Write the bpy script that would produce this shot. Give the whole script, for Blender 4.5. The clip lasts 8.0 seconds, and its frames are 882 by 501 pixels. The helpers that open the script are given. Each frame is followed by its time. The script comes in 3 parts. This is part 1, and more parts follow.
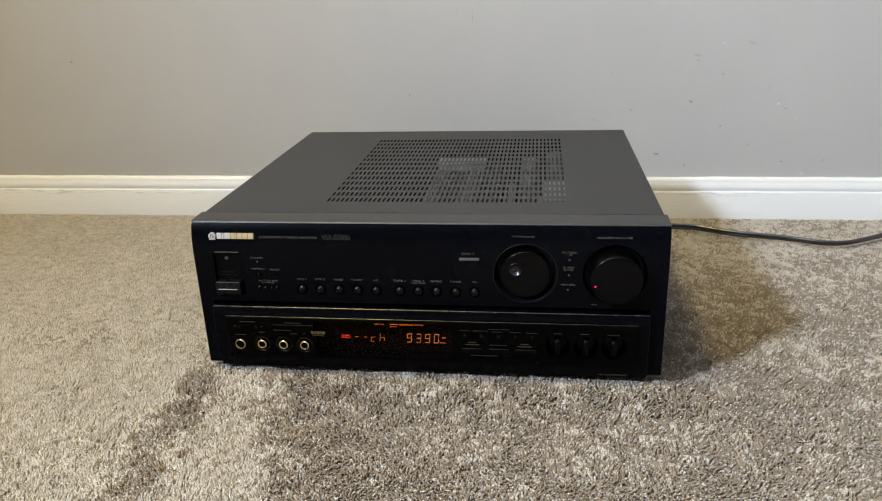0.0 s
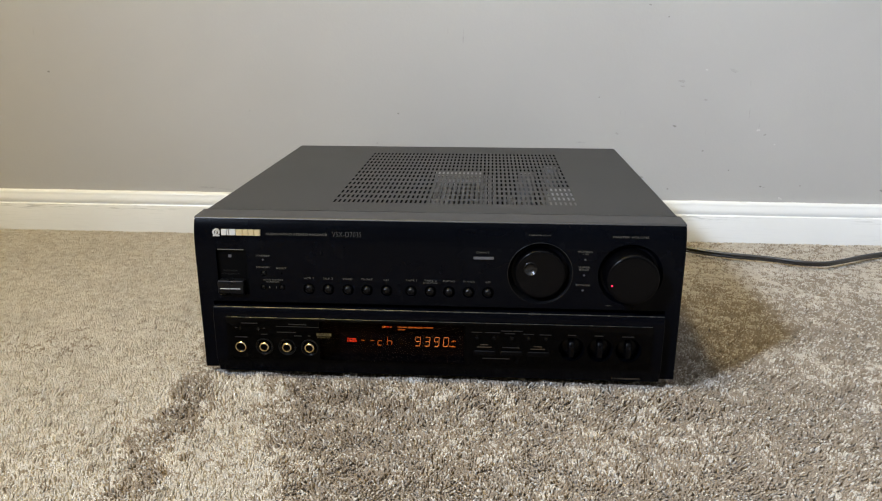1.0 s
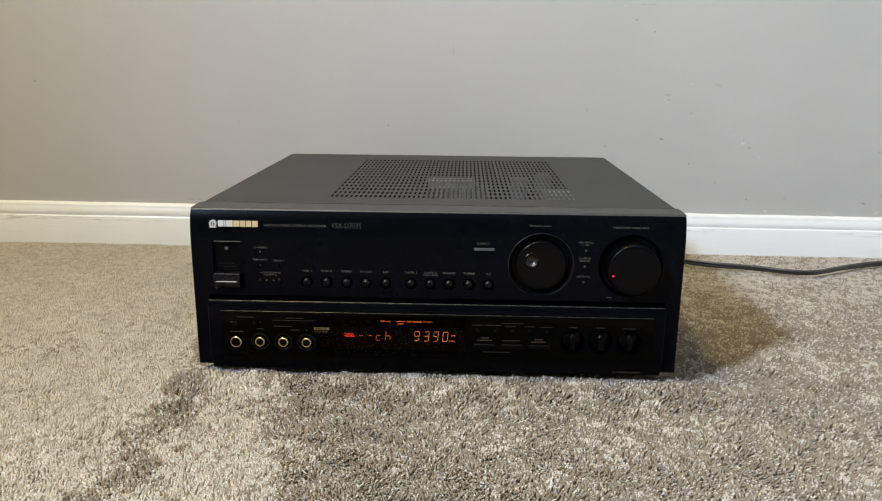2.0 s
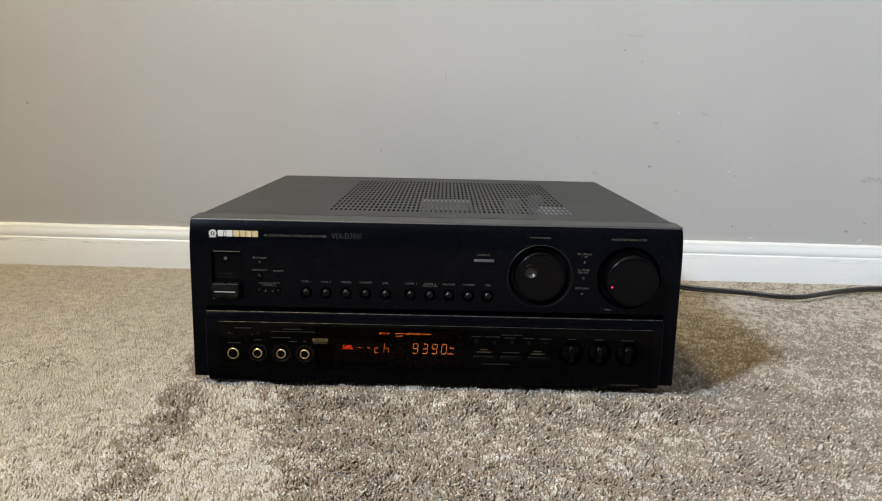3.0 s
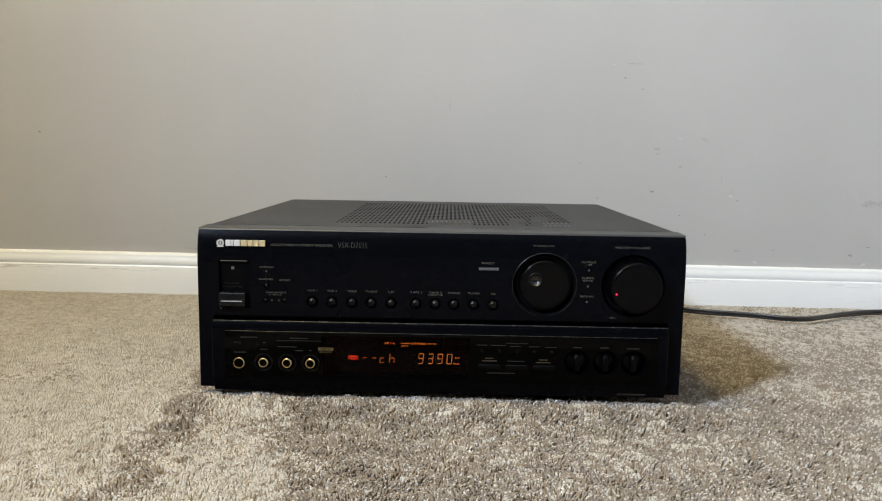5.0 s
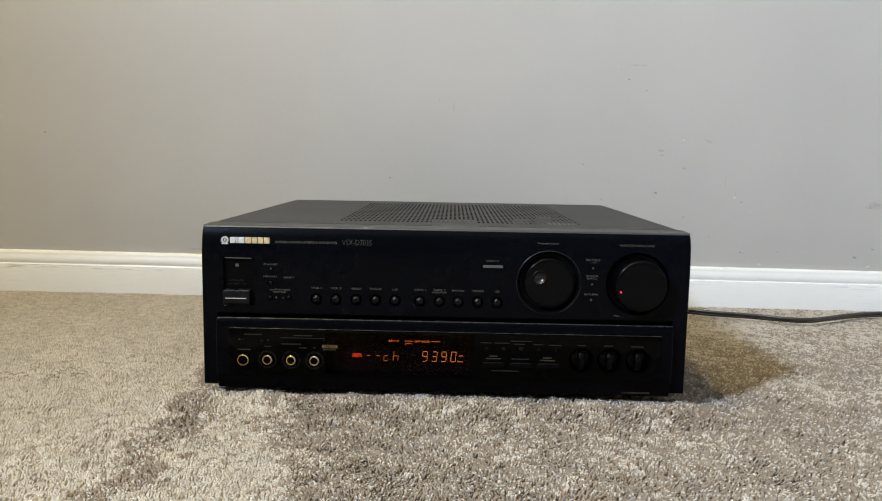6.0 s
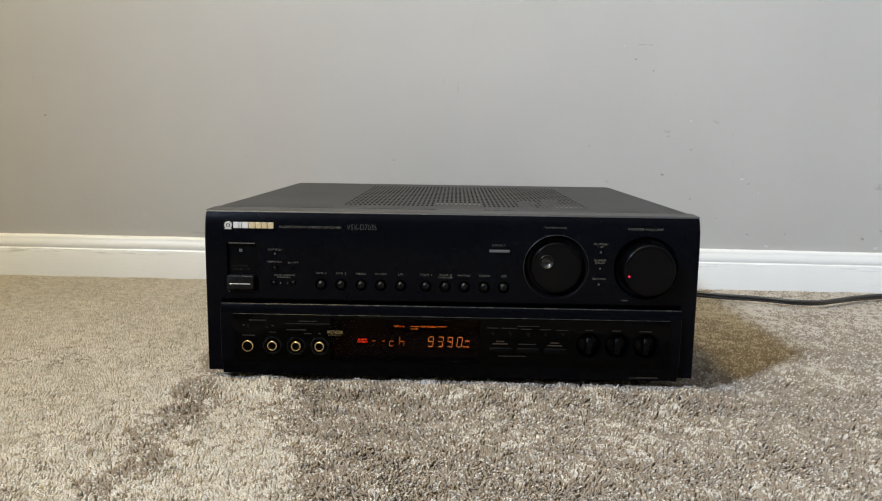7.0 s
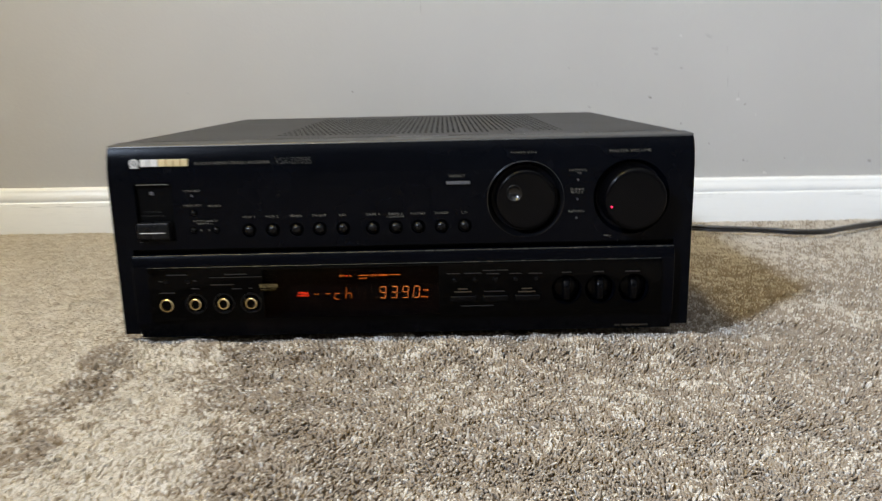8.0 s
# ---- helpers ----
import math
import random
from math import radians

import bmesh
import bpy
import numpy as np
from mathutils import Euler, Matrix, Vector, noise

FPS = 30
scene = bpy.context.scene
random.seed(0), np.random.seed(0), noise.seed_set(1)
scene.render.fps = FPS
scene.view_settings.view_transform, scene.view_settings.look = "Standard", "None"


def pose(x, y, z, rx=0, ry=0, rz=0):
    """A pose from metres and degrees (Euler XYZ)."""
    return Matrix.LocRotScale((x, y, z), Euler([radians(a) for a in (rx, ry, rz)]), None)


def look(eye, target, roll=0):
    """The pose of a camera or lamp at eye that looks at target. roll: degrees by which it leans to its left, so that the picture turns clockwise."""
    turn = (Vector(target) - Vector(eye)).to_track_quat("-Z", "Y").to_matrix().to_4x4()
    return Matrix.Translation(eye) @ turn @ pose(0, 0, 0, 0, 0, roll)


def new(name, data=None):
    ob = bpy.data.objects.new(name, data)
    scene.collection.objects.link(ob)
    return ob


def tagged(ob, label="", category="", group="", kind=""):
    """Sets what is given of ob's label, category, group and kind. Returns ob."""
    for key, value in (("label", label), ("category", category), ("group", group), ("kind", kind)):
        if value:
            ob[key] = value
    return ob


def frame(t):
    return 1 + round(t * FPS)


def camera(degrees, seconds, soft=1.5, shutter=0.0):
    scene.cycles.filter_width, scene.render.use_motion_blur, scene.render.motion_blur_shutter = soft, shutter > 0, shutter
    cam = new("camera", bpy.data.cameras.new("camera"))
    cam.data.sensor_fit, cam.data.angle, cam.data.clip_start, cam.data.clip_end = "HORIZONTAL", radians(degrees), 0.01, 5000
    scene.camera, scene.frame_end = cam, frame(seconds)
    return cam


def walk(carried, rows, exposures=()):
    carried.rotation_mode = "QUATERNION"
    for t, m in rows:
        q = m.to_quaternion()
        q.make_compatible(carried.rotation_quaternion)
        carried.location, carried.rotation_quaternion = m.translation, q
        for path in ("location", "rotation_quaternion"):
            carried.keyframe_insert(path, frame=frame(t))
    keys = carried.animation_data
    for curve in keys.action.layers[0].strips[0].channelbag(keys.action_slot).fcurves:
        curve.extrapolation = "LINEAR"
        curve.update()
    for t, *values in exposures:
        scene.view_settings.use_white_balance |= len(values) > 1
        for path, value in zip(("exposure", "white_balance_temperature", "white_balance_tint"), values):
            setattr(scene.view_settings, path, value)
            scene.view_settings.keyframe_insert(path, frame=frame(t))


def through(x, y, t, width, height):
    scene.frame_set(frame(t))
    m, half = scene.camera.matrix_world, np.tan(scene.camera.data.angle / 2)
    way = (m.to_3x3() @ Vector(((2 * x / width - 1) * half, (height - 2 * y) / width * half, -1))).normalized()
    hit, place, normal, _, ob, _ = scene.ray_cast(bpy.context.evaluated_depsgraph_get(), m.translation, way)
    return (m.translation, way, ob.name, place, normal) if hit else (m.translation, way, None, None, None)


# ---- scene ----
cam = camera(61.2, 8.0, soft=1.12, shutter=0.5)
PATH = [
    (0, (0.1, -0.597, 0.361), (-0.157, 1.253, -0.354), -2.1),
    (0.5, (0.064, -0.603, 0.336), (-0.107, 1.286, -0.3), -0.8),
    (1, (0.044, -0.605, 0.318), (-0.079, 1.3, -0.278), -0.0),
    (1.5, (0.034, -0.609, 0.297), (-0.061, 1.311, -0.255), 0.2),
    (3, (0.007, -0.622, 0.253), (-0.001, 1.34, -0.133), 1.2),
    (3.5, (0.006, -0.629, 0.245), (-0.004, 1.34, -0.103), 1.3),
    (4, (0.009, -0.631, 0.233), (-0.01, 1.344, -0.082), 1.1),
    (4.5, (0.008, -0.632, 0.227), (-0.011, 1.347, -0.057), 0.9),
    (6, (0.006, -0.634, 0.215), (-0.024, 1.35, -0.033), 1.0),
    (6.5, (0.005, -0.632, 0.217), (-0.026, 1.35, -0.052), 0.9),
    (7, (0.003, -0.626, 0.217), (-0.033, 1.352, -0.082), 0.8),
    (7.2, (0.0045, -0.62, 0.217), (-0.033, 1.335, -0.092), 0.8),
    (7.5, (0.012, -0.594, 0.21), (-0.027, 1.375, -0.141), 0.4),
    (7.8, (0.0255, -0.5605, 0.196), (-0.008, 1.38, -0.1956), -0.35),
    (8, (0.032, -0.531, 0.193), (0.017, 1.42, -0.247), -1.3),
]
# The receiver's own frame: x across its front, y into depth, z up. It stands a little askew to the wall and to the floor.
SEAT = pose(0, 0, 0.002, 0, 0, -1.55) @ pose(0, 0, 0, 0, -0.573, 0)
walk(cam, [(t, SEAT @ look(eye, target, roll)) for t, eye, target, roll in PATH],
     exposures=[(0.0, 0.20, 6780, 26), (1.0, 0.22, 6780, 26), (3.0, 0.17, 6780, 25), (7.0, 0.16, 6780, 25), (8.0, 0.26, 6780, 26)])

# ---- world and light ----
T = 0.165   # thickness of the walls
WALL_N, WALL_W, WALL_E, WALL_S, CEIL = 0.5013, -1.28, 3.4, -4.8, 2.44
WIN = (-1.51, -1.11, 1.33, 1.78)   # window in the west wall: y0, y1, z0, z1

world = bpy.data.worlds.new("sky")
scene.world = world
world.use_nodes = True
wn = world.node_tree
sky = wn.nodes.new("ShaderNodeTexSky")
sky.sky_type = "NISHITA"
sky.sun_disc = False
sky.sun_elevation, sky.sun_rotation = radians(40), radians(60)
wn.links.new(sky.outputs[0], wn.nodes["Background"].inputs[0])
wn.nodes["Background"].inputs[1].default_value = 0.12

lamp = bpy.data.lights.new("window_daylight", "AREA")
lamp.shape, lamp.size, lamp.size_y = "RECTANGLE", WIN[1] - WIN[0] - 0.1, WIN[3] - WIN[2] - 0.1
lamp.energy, lamp.color = 162.0, (0.56, 0.79, 1.0)
lamp_ob = new("window_daylight", lamp)
lamp_ob.matrix_world = look((WALL_W - T + 0.065, (WIN[0] + WIN[1]) / 2, (WIN[2] + WIN[3]) / 2), (WALL_W + 2, (WIN[0] + WIN[1]) / 2, (WIN[2] + WIN[3]) / 2))

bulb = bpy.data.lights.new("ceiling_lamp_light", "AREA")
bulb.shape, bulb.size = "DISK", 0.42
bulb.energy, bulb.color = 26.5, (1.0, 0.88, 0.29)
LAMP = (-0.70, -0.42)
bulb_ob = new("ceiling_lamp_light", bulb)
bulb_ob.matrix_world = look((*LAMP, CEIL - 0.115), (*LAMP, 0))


# ---- materials ----
def material(name, colour, rough=0.5, metal=0.0, **more):
    """A principled material; more: spec, vary (colour spread), vscale, bump, bscale, coat, emit, strength, island."""
    m = bpy.data.materials.new(name)
    m.use_nodes = True
    t = m.node_tree
    b = t.nodes["Principled BSDF"]
    b.inputs["Base Color"].default_value = (*colour, 1)
    b.inputs["Roughness"].default_value, b.inputs["Metallic"].default_value = rough, metal
    b.inputs["Specular IOR Level"].default_value = more.get("spec", 0.5)
    b.inputs["Coat Weight"].default_value = more.get("coat", 0.0)
    b.inputs["Coat Roughness"].default_value = 0.05
    tc = t.nodes.new("ShaderNodeTexCoord")
    if more.get("vary"):
        n = t.nodes.new("ShaderNodeTexNoise")
        n.inputs["Scale"].default_value, n.inputs["Detail"].default_value = more.get("vscale", 6), 6
        t.links.new(tc.outputs["Object"], n.inputs["Vector"])
        ramp = t.nodes.new("ShaderNodeValToRGB")
        v = more["vary"]
        ramp.color_ramp.elements[0].position, ramp.color_ramp.elements[1].position = 0.3, 0.7
        ramp.color_ramp.elements[0].color = (*[c * (1 - v) for c in colour], 1)
        ramp.color_ramp.elements[1].color = (*[min(1, c * (1 + v)) for c in colour], 1)
        t.links.new(n.outputs["Fac"], ramp.inputs[0])
        t.links.new(ramp.outputs[0], b.inputs["Base Color"])
        rr = t.nodes.new("ShaderNodeMapRange")
        rr.inputs["To Min"].default_value, rr.inputs["To Max"].default_value = rough * 0.85, min(1, rough * 1.15)
        t.links.new(n.outputs["Fac"], rr.inputs["Value"])
        t.links.new(rr.outputs[0], b.inputs["Roughness"])
    if more.get("bump"):
        n2 = t.nodes.new("ShaderNodeTexNoise")
        n2.inputs["Scale"].default_value, n2.inputs["Detail"].default_value = more.get("bscale", 900), 3
        t.links.new(tc.outputs["Object"], n2.inputs["Vector"])
        bp = t.nodes.new("ShaderNodeBump")
        bp.inputs["Strength"].default_value, bp.inputs["Distance"].default_value = more["bump"], more.get("bdist", 0.0005)
        t.links.new(n2.outputs["Fac"], bp.inputs["Height"])
        t.links.new(bp.outputs[0], b.inputs["Normal"])
    if more.get("emit"):
        b.inputs["Emission Color"].default_value = (*more["emit"], 1)
        b.inputs["Emission Strength"].default_value = more.get("strength", 1)
    return m


M_WALL = material("wall_paint", (0.415, 0.398, 0.372), 0.55, vary=0.03, vscale=5, bump=0.25, bscale=260, bdist=0.0006, spec=0.35)
M_WALL2 = material("beige_wall_paint", (0.57, 0.525, 0.45), 0.6, vary=0.03, vscale=2.5, bump=0.2, bscale=260)
M_CEIL = material("ceiling_paint", (0.74, 0.71, 0.65), 0.8, vary=0.02)
M_TRIM = material("trim_paint", (0.715, 0.705, 0.68), 0.3, vary=0.03, vscale=9, bump=0.12, bscale=60, bdist=0.001)


def dirty(m):
    """Grey scuffs and a broken dirt line just under the moulding."""
    t = m.node_tree
    b = t.nodes["Principled BSDF"]
    clean = b.inputs["Base Color"].links[0].from_socket
    tc, mp, n = t.nodes.new("ShaderNodeTexCoord"), t.nodes.new("ShaderNodeMapping"), t.nodes.new("ShaderNodeTexNoise")
    mp.inputs["Scale"].default_value = (14, 14, 200)
    n.inputs["Scale"].default_value, n.inputs["Detail"].default_value = 3, 6
    t.links.new(tc.outputs["Object"], mp.inputs[0])
    t.links.new(mp.outputs[0], n.inputs["Vector"])
    streak, band, sep, mul = t.nodes.new("ShaderNodeMapRange"), t.nodes.new("ShaderNodeValToRGB"), t.nodes.new("ShaderNodeSeparateXYZ"), t.nodes.new("ShaderNodeMath")
    streak.inputs["From Min"].default_value, streak.inputs["From Max"].default_value = 0.52, 0.68
    t.links.new(n.outputs["Fac"], streak.inputs["Value"])
    t.links.new(tc.outputs["Object"], sep.inputs[0])
    wide = t.nodes.new("ShaderNodeMapRange")
    wide.inputs["From Min"].default_value, wide.inputs["From Max"].default_value = 0.0, 0.06
    t.links.new(sep.outputs["Z"], wide.inputs["Value"])
    e = band.color_ramp.elements
    e[0].position, e[0].color = 0.0, (0.10, 0.10, 0.10, 1)
    e[1].position, e[1].color = 1.0, (0.30, 0.30, 0.30, 1)
    for p, v in ((0.50, 0.12), (0.60, 0.75), (0.66, 0.8), (0.69, 0.1), (0.90, 0.05)):
        e.new(p).color = (v, v, v, 1)
    t.links.new(wide.outputs[0], band.inputs[0])
    # the dirt comes in patches along the board
    patch, some, amount = t.nodes.new("ShaderNodeTexNoise"), t.nodes.new("ShaderNodeMapRange"), t.nodes.new("ShaderNodeMath")
    patch.inputs["Scale"].default_value, patch.inputs["Detail"].default_value = 9, 4
    t.links.new(tc.outputs["Object"], patch.inputs["Vector"])
    some.inputs["From Min"].default_value, some.inputs["From Max"].default_value = 0.41, 0.58
    t.links.new(patch.outputs["Fac"], some.inputs["Value"])
    amount.operation = "MULTIPLY"
    mul.operation = "MULTIPLY"
    t.links.new(streak.outputs[0], mul.inputs[0])
    t.links.new(band.outputs[0], mul.inputs[1])
    mix = t.nodes.new("ShaderNodeMixRGB")
    mix.inputs[2].default_value = (0.36, 0.35, 0.33, 1)
    t.links.new(mul.outputs[0], amount.inputs[0])
    t.links.new(some.outputs[0], amount.inputs[1])
    t.links.new(amount.outputs[0], mix.inputs[0])
    t.links.new(clean, mix.inputs[1])
    t.links.new(mix.outputs[0], b.inputs["Base Color"])


dirty(M_TRIM)
M_PANEL = material("black_front_plastic", (0.0009, 0.0012, 0.0022), 0.26, vary=0.15, vscale=20, bump=0.04, bscale=2500, spec=0.055)
M_LOWER = material("black_satin_plastic", (0.0009, 0.0011, 0.0020), 0.24, vary=0.15, vscale=20, spec=0.055)
M_GLOSS = material("black_gloss_plastic", (0.0003, 0.0003, 0.0004), 0.09, spec=0.06)
M_LID = material("dark_grey_painted_steel", (0.071, 0.069, 0.071), 0.42, vary=0.06, vscale=7, bump=0.25, bscale=1800, bdist=0.0003)
M_CHASSIS = material("black_steel", (0.012, 0.012, 0.012), 0.6, vary=0.2)
M_KNOB = material("black_knob_plastic", (0.0009, 0.0009, 0.0012), 0.22, vary=0.1, vscale=60, bump=0.03, bscale=3000, spec=0.085)
M_DIMPLE = material("glossy_dimple", (0.0012, 0.0012, 0.0016), 0.24, vary=0.1, vscale=60, spec=0.5)
M_WELL = material("black_recess", (0.0016, 0.0016, 0.0017), 0.5, vary=0.1, spec=0.04)
M_ROCKER = material("blue_black_rocker", (0.0022, 0.0024, 0.0030), 0.28, vary=0.1, vscale=80, spec=0.2)
M_BTN = material("black_button_plastic", (0.0012, 0.0012, 0.0016), 0.27, vary=0.1, vscale=80, spec=0.2)
M_RING = material("gloss_black_ring", (0.003, 0.003, 0.0034), 0.22, spec=0.65)
M_CAP = material("grey_satin_trim", (0.025, 0.024, 0.025), 0.42, vary=0.05, vscale=7, bump=0.1, bscale=1800, bdist=0.0003, spec=0.5)
M_LINE = material("edge_highlight_grey", (0.022, 0.022, 0.02), 0.27, 0.0, vary=0.1, vscale=90, spec=0.6)
M_PRINT = material("dull_gold_print", (0.145, 0.132, 0.105), 0.5, vary=0.12, vscale=200)
M_PRINTDIM = material("grey_print", (0.0034, 0.0033, 0.0032), 0.5, vary=0.2, vscale=200)
M_PRINTGOLD = material("gold_print", (0.15, 0.105, 0.04), 0.4, vary=0.12, vscale=200)
M_PRINTGREY = material("dim_gold_print", (0.025, 0.0165, 0.008), 0.5, vary=0.15, vscale=200)
M_PRINTLOW = material("faint_gold_print", (0.010, 0.0066, 0.0034), 0.5, vary=0.15, vscale=200)
M_MODEL = material("silver_print", (0.095, 0.09, 0.08), 0.4, vary=0.1, vscale=200)
M_CHROMEGOLD = material("pale_gold_metal", (0.72, 0.60, 0.36), 0.4, 0.7, vary=0.04, vscale=90)
M_SILVER = material("silver_metal", (0.72, 0.72, 0.71), 0.4, 0.6, vary=0.04, vscale=90)
M_BRASS = material("gold_plated_brass", (0.78, 0.62, 0.36), 0.24, 1.0, vary=0.08, vscale=150)
M_EDGE = material("grey_bar", (0.09, 0.09, 0.098), 0.35, 0.3, vary=0.06, vscale=90)
M_RUBBER = material("black_rubber", (0.012, 0.012, 0.012), 0.8, vary=0.1)
M_CORD = material("black_vinyl_cord", (0.006, 0.006, 0.007), 0.36, vary=0.15, vscale=60, spec=1.0, coat=0.3)
M_ALU = material("aluminium", (0.30, 0.30, 0.31), 0.4, 0.7, vary=0.08, vscale=60)
M_STEEL = material("bright_steel", (0.25, 0.25, 0.26), 0.5, 0.3, vary=0.08, vscale=60)
M_CANS = material("tinned_steel", (0.5, 0.5, 0.52), 0.45, 0.2, vary=0.06, vscale=60)
M_DULL = material("dull_grey_can", (0.27, 0.27, 0.28), 0.5, 0.2, vary=0.06, vscale=60)
M_BOARD = material("circuit_board", (0.016, 0.015, 0.009), 0.5, vary=0.3, vscale=80)
M_AMBER = material("amber_segment", (0.2, 0.08, 0.01), 0.5, emit=(1.0, 0.40, 0.10), strength=2.1)
M_AMBERDIM = material("dim_amber_segment", (0.2, 0.08, 0.01), 0.5, emit=(1.0, 0.30, 0.05), strength=1.4)
M_RED = material("red_segment", (0.2, 0.01, 0.01), 0.5, emit=(1.0, 0.07, 0.02), strength=2.2)
M_LED = material("red_indicator", (0.3, 0.01, 0.02), 0.3, emit=(1.0, 0.02, 0.08), strength=2.2)
M_TUBE = material("display_tube", (0.0030, 0.0015, 0.0012), 0.5, vary=0.3, vscale=60, spec=0.05)
M_SCUFF = material("wall_scuff", (0.245, 0.232, 0.213), 0.6, vary=0.2, vscale=300)
M_GHOST = material("faint_wall_scuff", (0.362, 0.345, 0.320), 0.6, vary=0.15, vscale=200)
M_CHIP = material("nick_highlight_tone", (0.505, 0.488, 0.460), 0.6, vary=0.1, vscale=300)
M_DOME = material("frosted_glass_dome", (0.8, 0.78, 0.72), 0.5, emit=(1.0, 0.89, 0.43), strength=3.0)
M_WINFRAME = material("window_frame_paint", (0.8, 0.8, 0.78), 0.35, vary=0.02)


def glass(name, tint, rough, ior=1.45):
    """A thin pane: clear with a tint, and a reflection that follows Fresnel."""
    m = bpy.data.materials.new(name)
    m.use_nodes = True
    t = m.node_tree
    t.nodes.remove(t.nodes["Principled BSDF"])
    clear, shine, mix, fr = (t.nodes.new("ShaderNode" + k) for k in ("BsdfTransparent", "BsdfGlossy", "MixShader", "Fresnel"))
    clear.inputs[0].default_value = (*tint, 1)
    shine.inputs["Roughness"].default_value = rough
    fr.inputs["IOR"].default_value = ior
    t.links.new(fr.outputs[0], mix.inputs[0])
    t.links.new(clear.outputs[0], mix.inputs[1])
    t.links.new(shine.outputs[0], mix.inputs[2])
    t.links.new(mix.outputs[0], t.nodes["Material Output"].inputs[0])
    return m


M_TINT = glass("tinted_display_glass", (0.80, 0.70, 0.64), 0.08, 1.12)
M_PANE = glass("window_glass", (0.97, 0.98, 0.98), 0.0)


def carpet_material(name, tone, through):
    """Beige-grey cut pile: strand by strand spread and soft blotches. tone sets the lit and the shaded copy of the
    yarn.
    """
    m = bpy.data.materials.new(name)
    m.use_nodes = True
    t = m.node_tree
    b = t.nodes["Principled BSDF"]
    b.inputs["Roughness"].default_value = 0.48
    b.inputs["Specular IOR Level"].default_value = 0.2
    b.inputs["Sheen Weight"].default_value, b.inputs["Sheen Roughness"].default_value = 0.08, 0.5
    geo, tc = t.nodes.new("ShaderNodeNewGeometry"), t.nodes.new("ShaderNodeTexCoord")
    ramp = t.nodes.new("ShaderNodeValToRGB")
    e = ramp.color_ramp.elements
    e[0].position, e[1].position = 0.34, 0.67
    e[0].color, e[1].color = (0.60, 0.48, 0.36, 1), (0.90, 0.80, 0.68, 1)
    mid = e.new(0.5)
    mid.color = (0.80, 0.685, 0.55, 1)
    clump = t.nodes.new("ShaderNodeTexNoise")
    clump.inputs["Scale"].default_value, clump.inputs["Detail"].default_value, clump.inputs["Roughness"].default_value = 115, 4, 0.7
    t.links.new(tc.outputs["Object"], clump.inputs["Vector"])
    pick = t.nodes.new("ShaderNodeMix")
    pick.inputs[0].default_value = 0.08
    t.links.new(clump.outputs["Fac"], pick.inputs[2])
    t.links.new(geo.outputs["Random Per Island"], pick.inputs[3])
    t.links.new(pick.outputs[0], ramp.inputs[0])
    blot = t.nodes.new("ShaderNodeTexNoise")
    blot.inputs["Scale"].default_value, blot.inputs["Detail"].default_value, blot.inputs["Roughness"].default_value = 26, 6, 0.72
    t.links.new(tc.outputs["Object"], blot.inputs["Vector"])
    br = t.nodes.new("ShaderNodeMapRange")
    br.inputs["From Min"].default_value, br.inputs["From Max"].default_value = 0.3, 0.7
    br.inputs["To Min"].default_value, br.inputs["To Max"].default_value = 0.92, 1.08
    t.links.new(blot.outputs["Fac"], br.inputs["Value"])
    mul = t.nodes.new("ShaderNodeVectorMath")
    mul.operation = "SCALE"
    t.links.new(ramp.outputs[0], mul.inputs[0])
    t.links.new(br.outputs[0], mul.inputs["Scale"])
    shade = t.nodes.new("ShaderNodeVectorMath")
    shade.operation = "MULTIPLY"
    shade.inputs[1].default_value = tone
    t.links.new(mul.outputs[0], shade.inputs[0])
    most = t.nodes.new("ShaderNodeVectorMath")
    most.operation = "MINIMUM"
    most.inputs[1].default_value = (0.93, 0.875, 0.80)
    t.links.new(shade.outputs[0], most.inputs[0])
    t.links.new(most.outputs[0], b.inputs["Base Color"])
    thru, mix = t.nodes.new("ShaderNodeBsdfTranslucent"), t.nodes.new("ShaderNodeMixShader")
    mix.inputs[0].default_value = through
    t.links.new(most.outputs[0], thru.inputs[0])
    t.links.new(b.outputs[0], mix.inputs[1])
    t.links.new(thru.outputs[0], mix.inputs[2])
    t.links.new(mix.outputs[0], t.nodes["Material Output"].inputs[0])
    return m


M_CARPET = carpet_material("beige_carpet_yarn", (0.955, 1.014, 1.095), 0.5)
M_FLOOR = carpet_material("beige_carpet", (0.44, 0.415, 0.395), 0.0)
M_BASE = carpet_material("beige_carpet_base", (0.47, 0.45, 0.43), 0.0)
M_SHADED = carpet_material("shaded_carpet_yarn", (0.552, 0.521, 0.49), 0.45)


# ---- mesh helpers ----
def mesh_of(name, bm, mat, smooth=False):
    me = bpy.data.meshes.new(name)
    bmesh.ops.recalc_face_normals(bm, faces=bm.faces)
    bm.to_mesh(me)
    bm.free()
    me.materials.append(mat)
    if smooth:
        me.polygons.foreach_set("use_smooth", [True] * len(me.polygons))
        me.set_sharp_from_angle(angle=radians(35))
    return me


def part(name, bm, mat, parent=None, label="", smooth=True):
    ob = new(name, mesh_of(name, bm, mat, smooth))
    if parent:
        ob.parent = parent
    if label:
        ob["label"] = label
    return ob


def structure(name, bm, mat, label, category, smooth=False):
    return tagged(part(name, bm, mat, None, "", smooth), label, category, kind="structure")


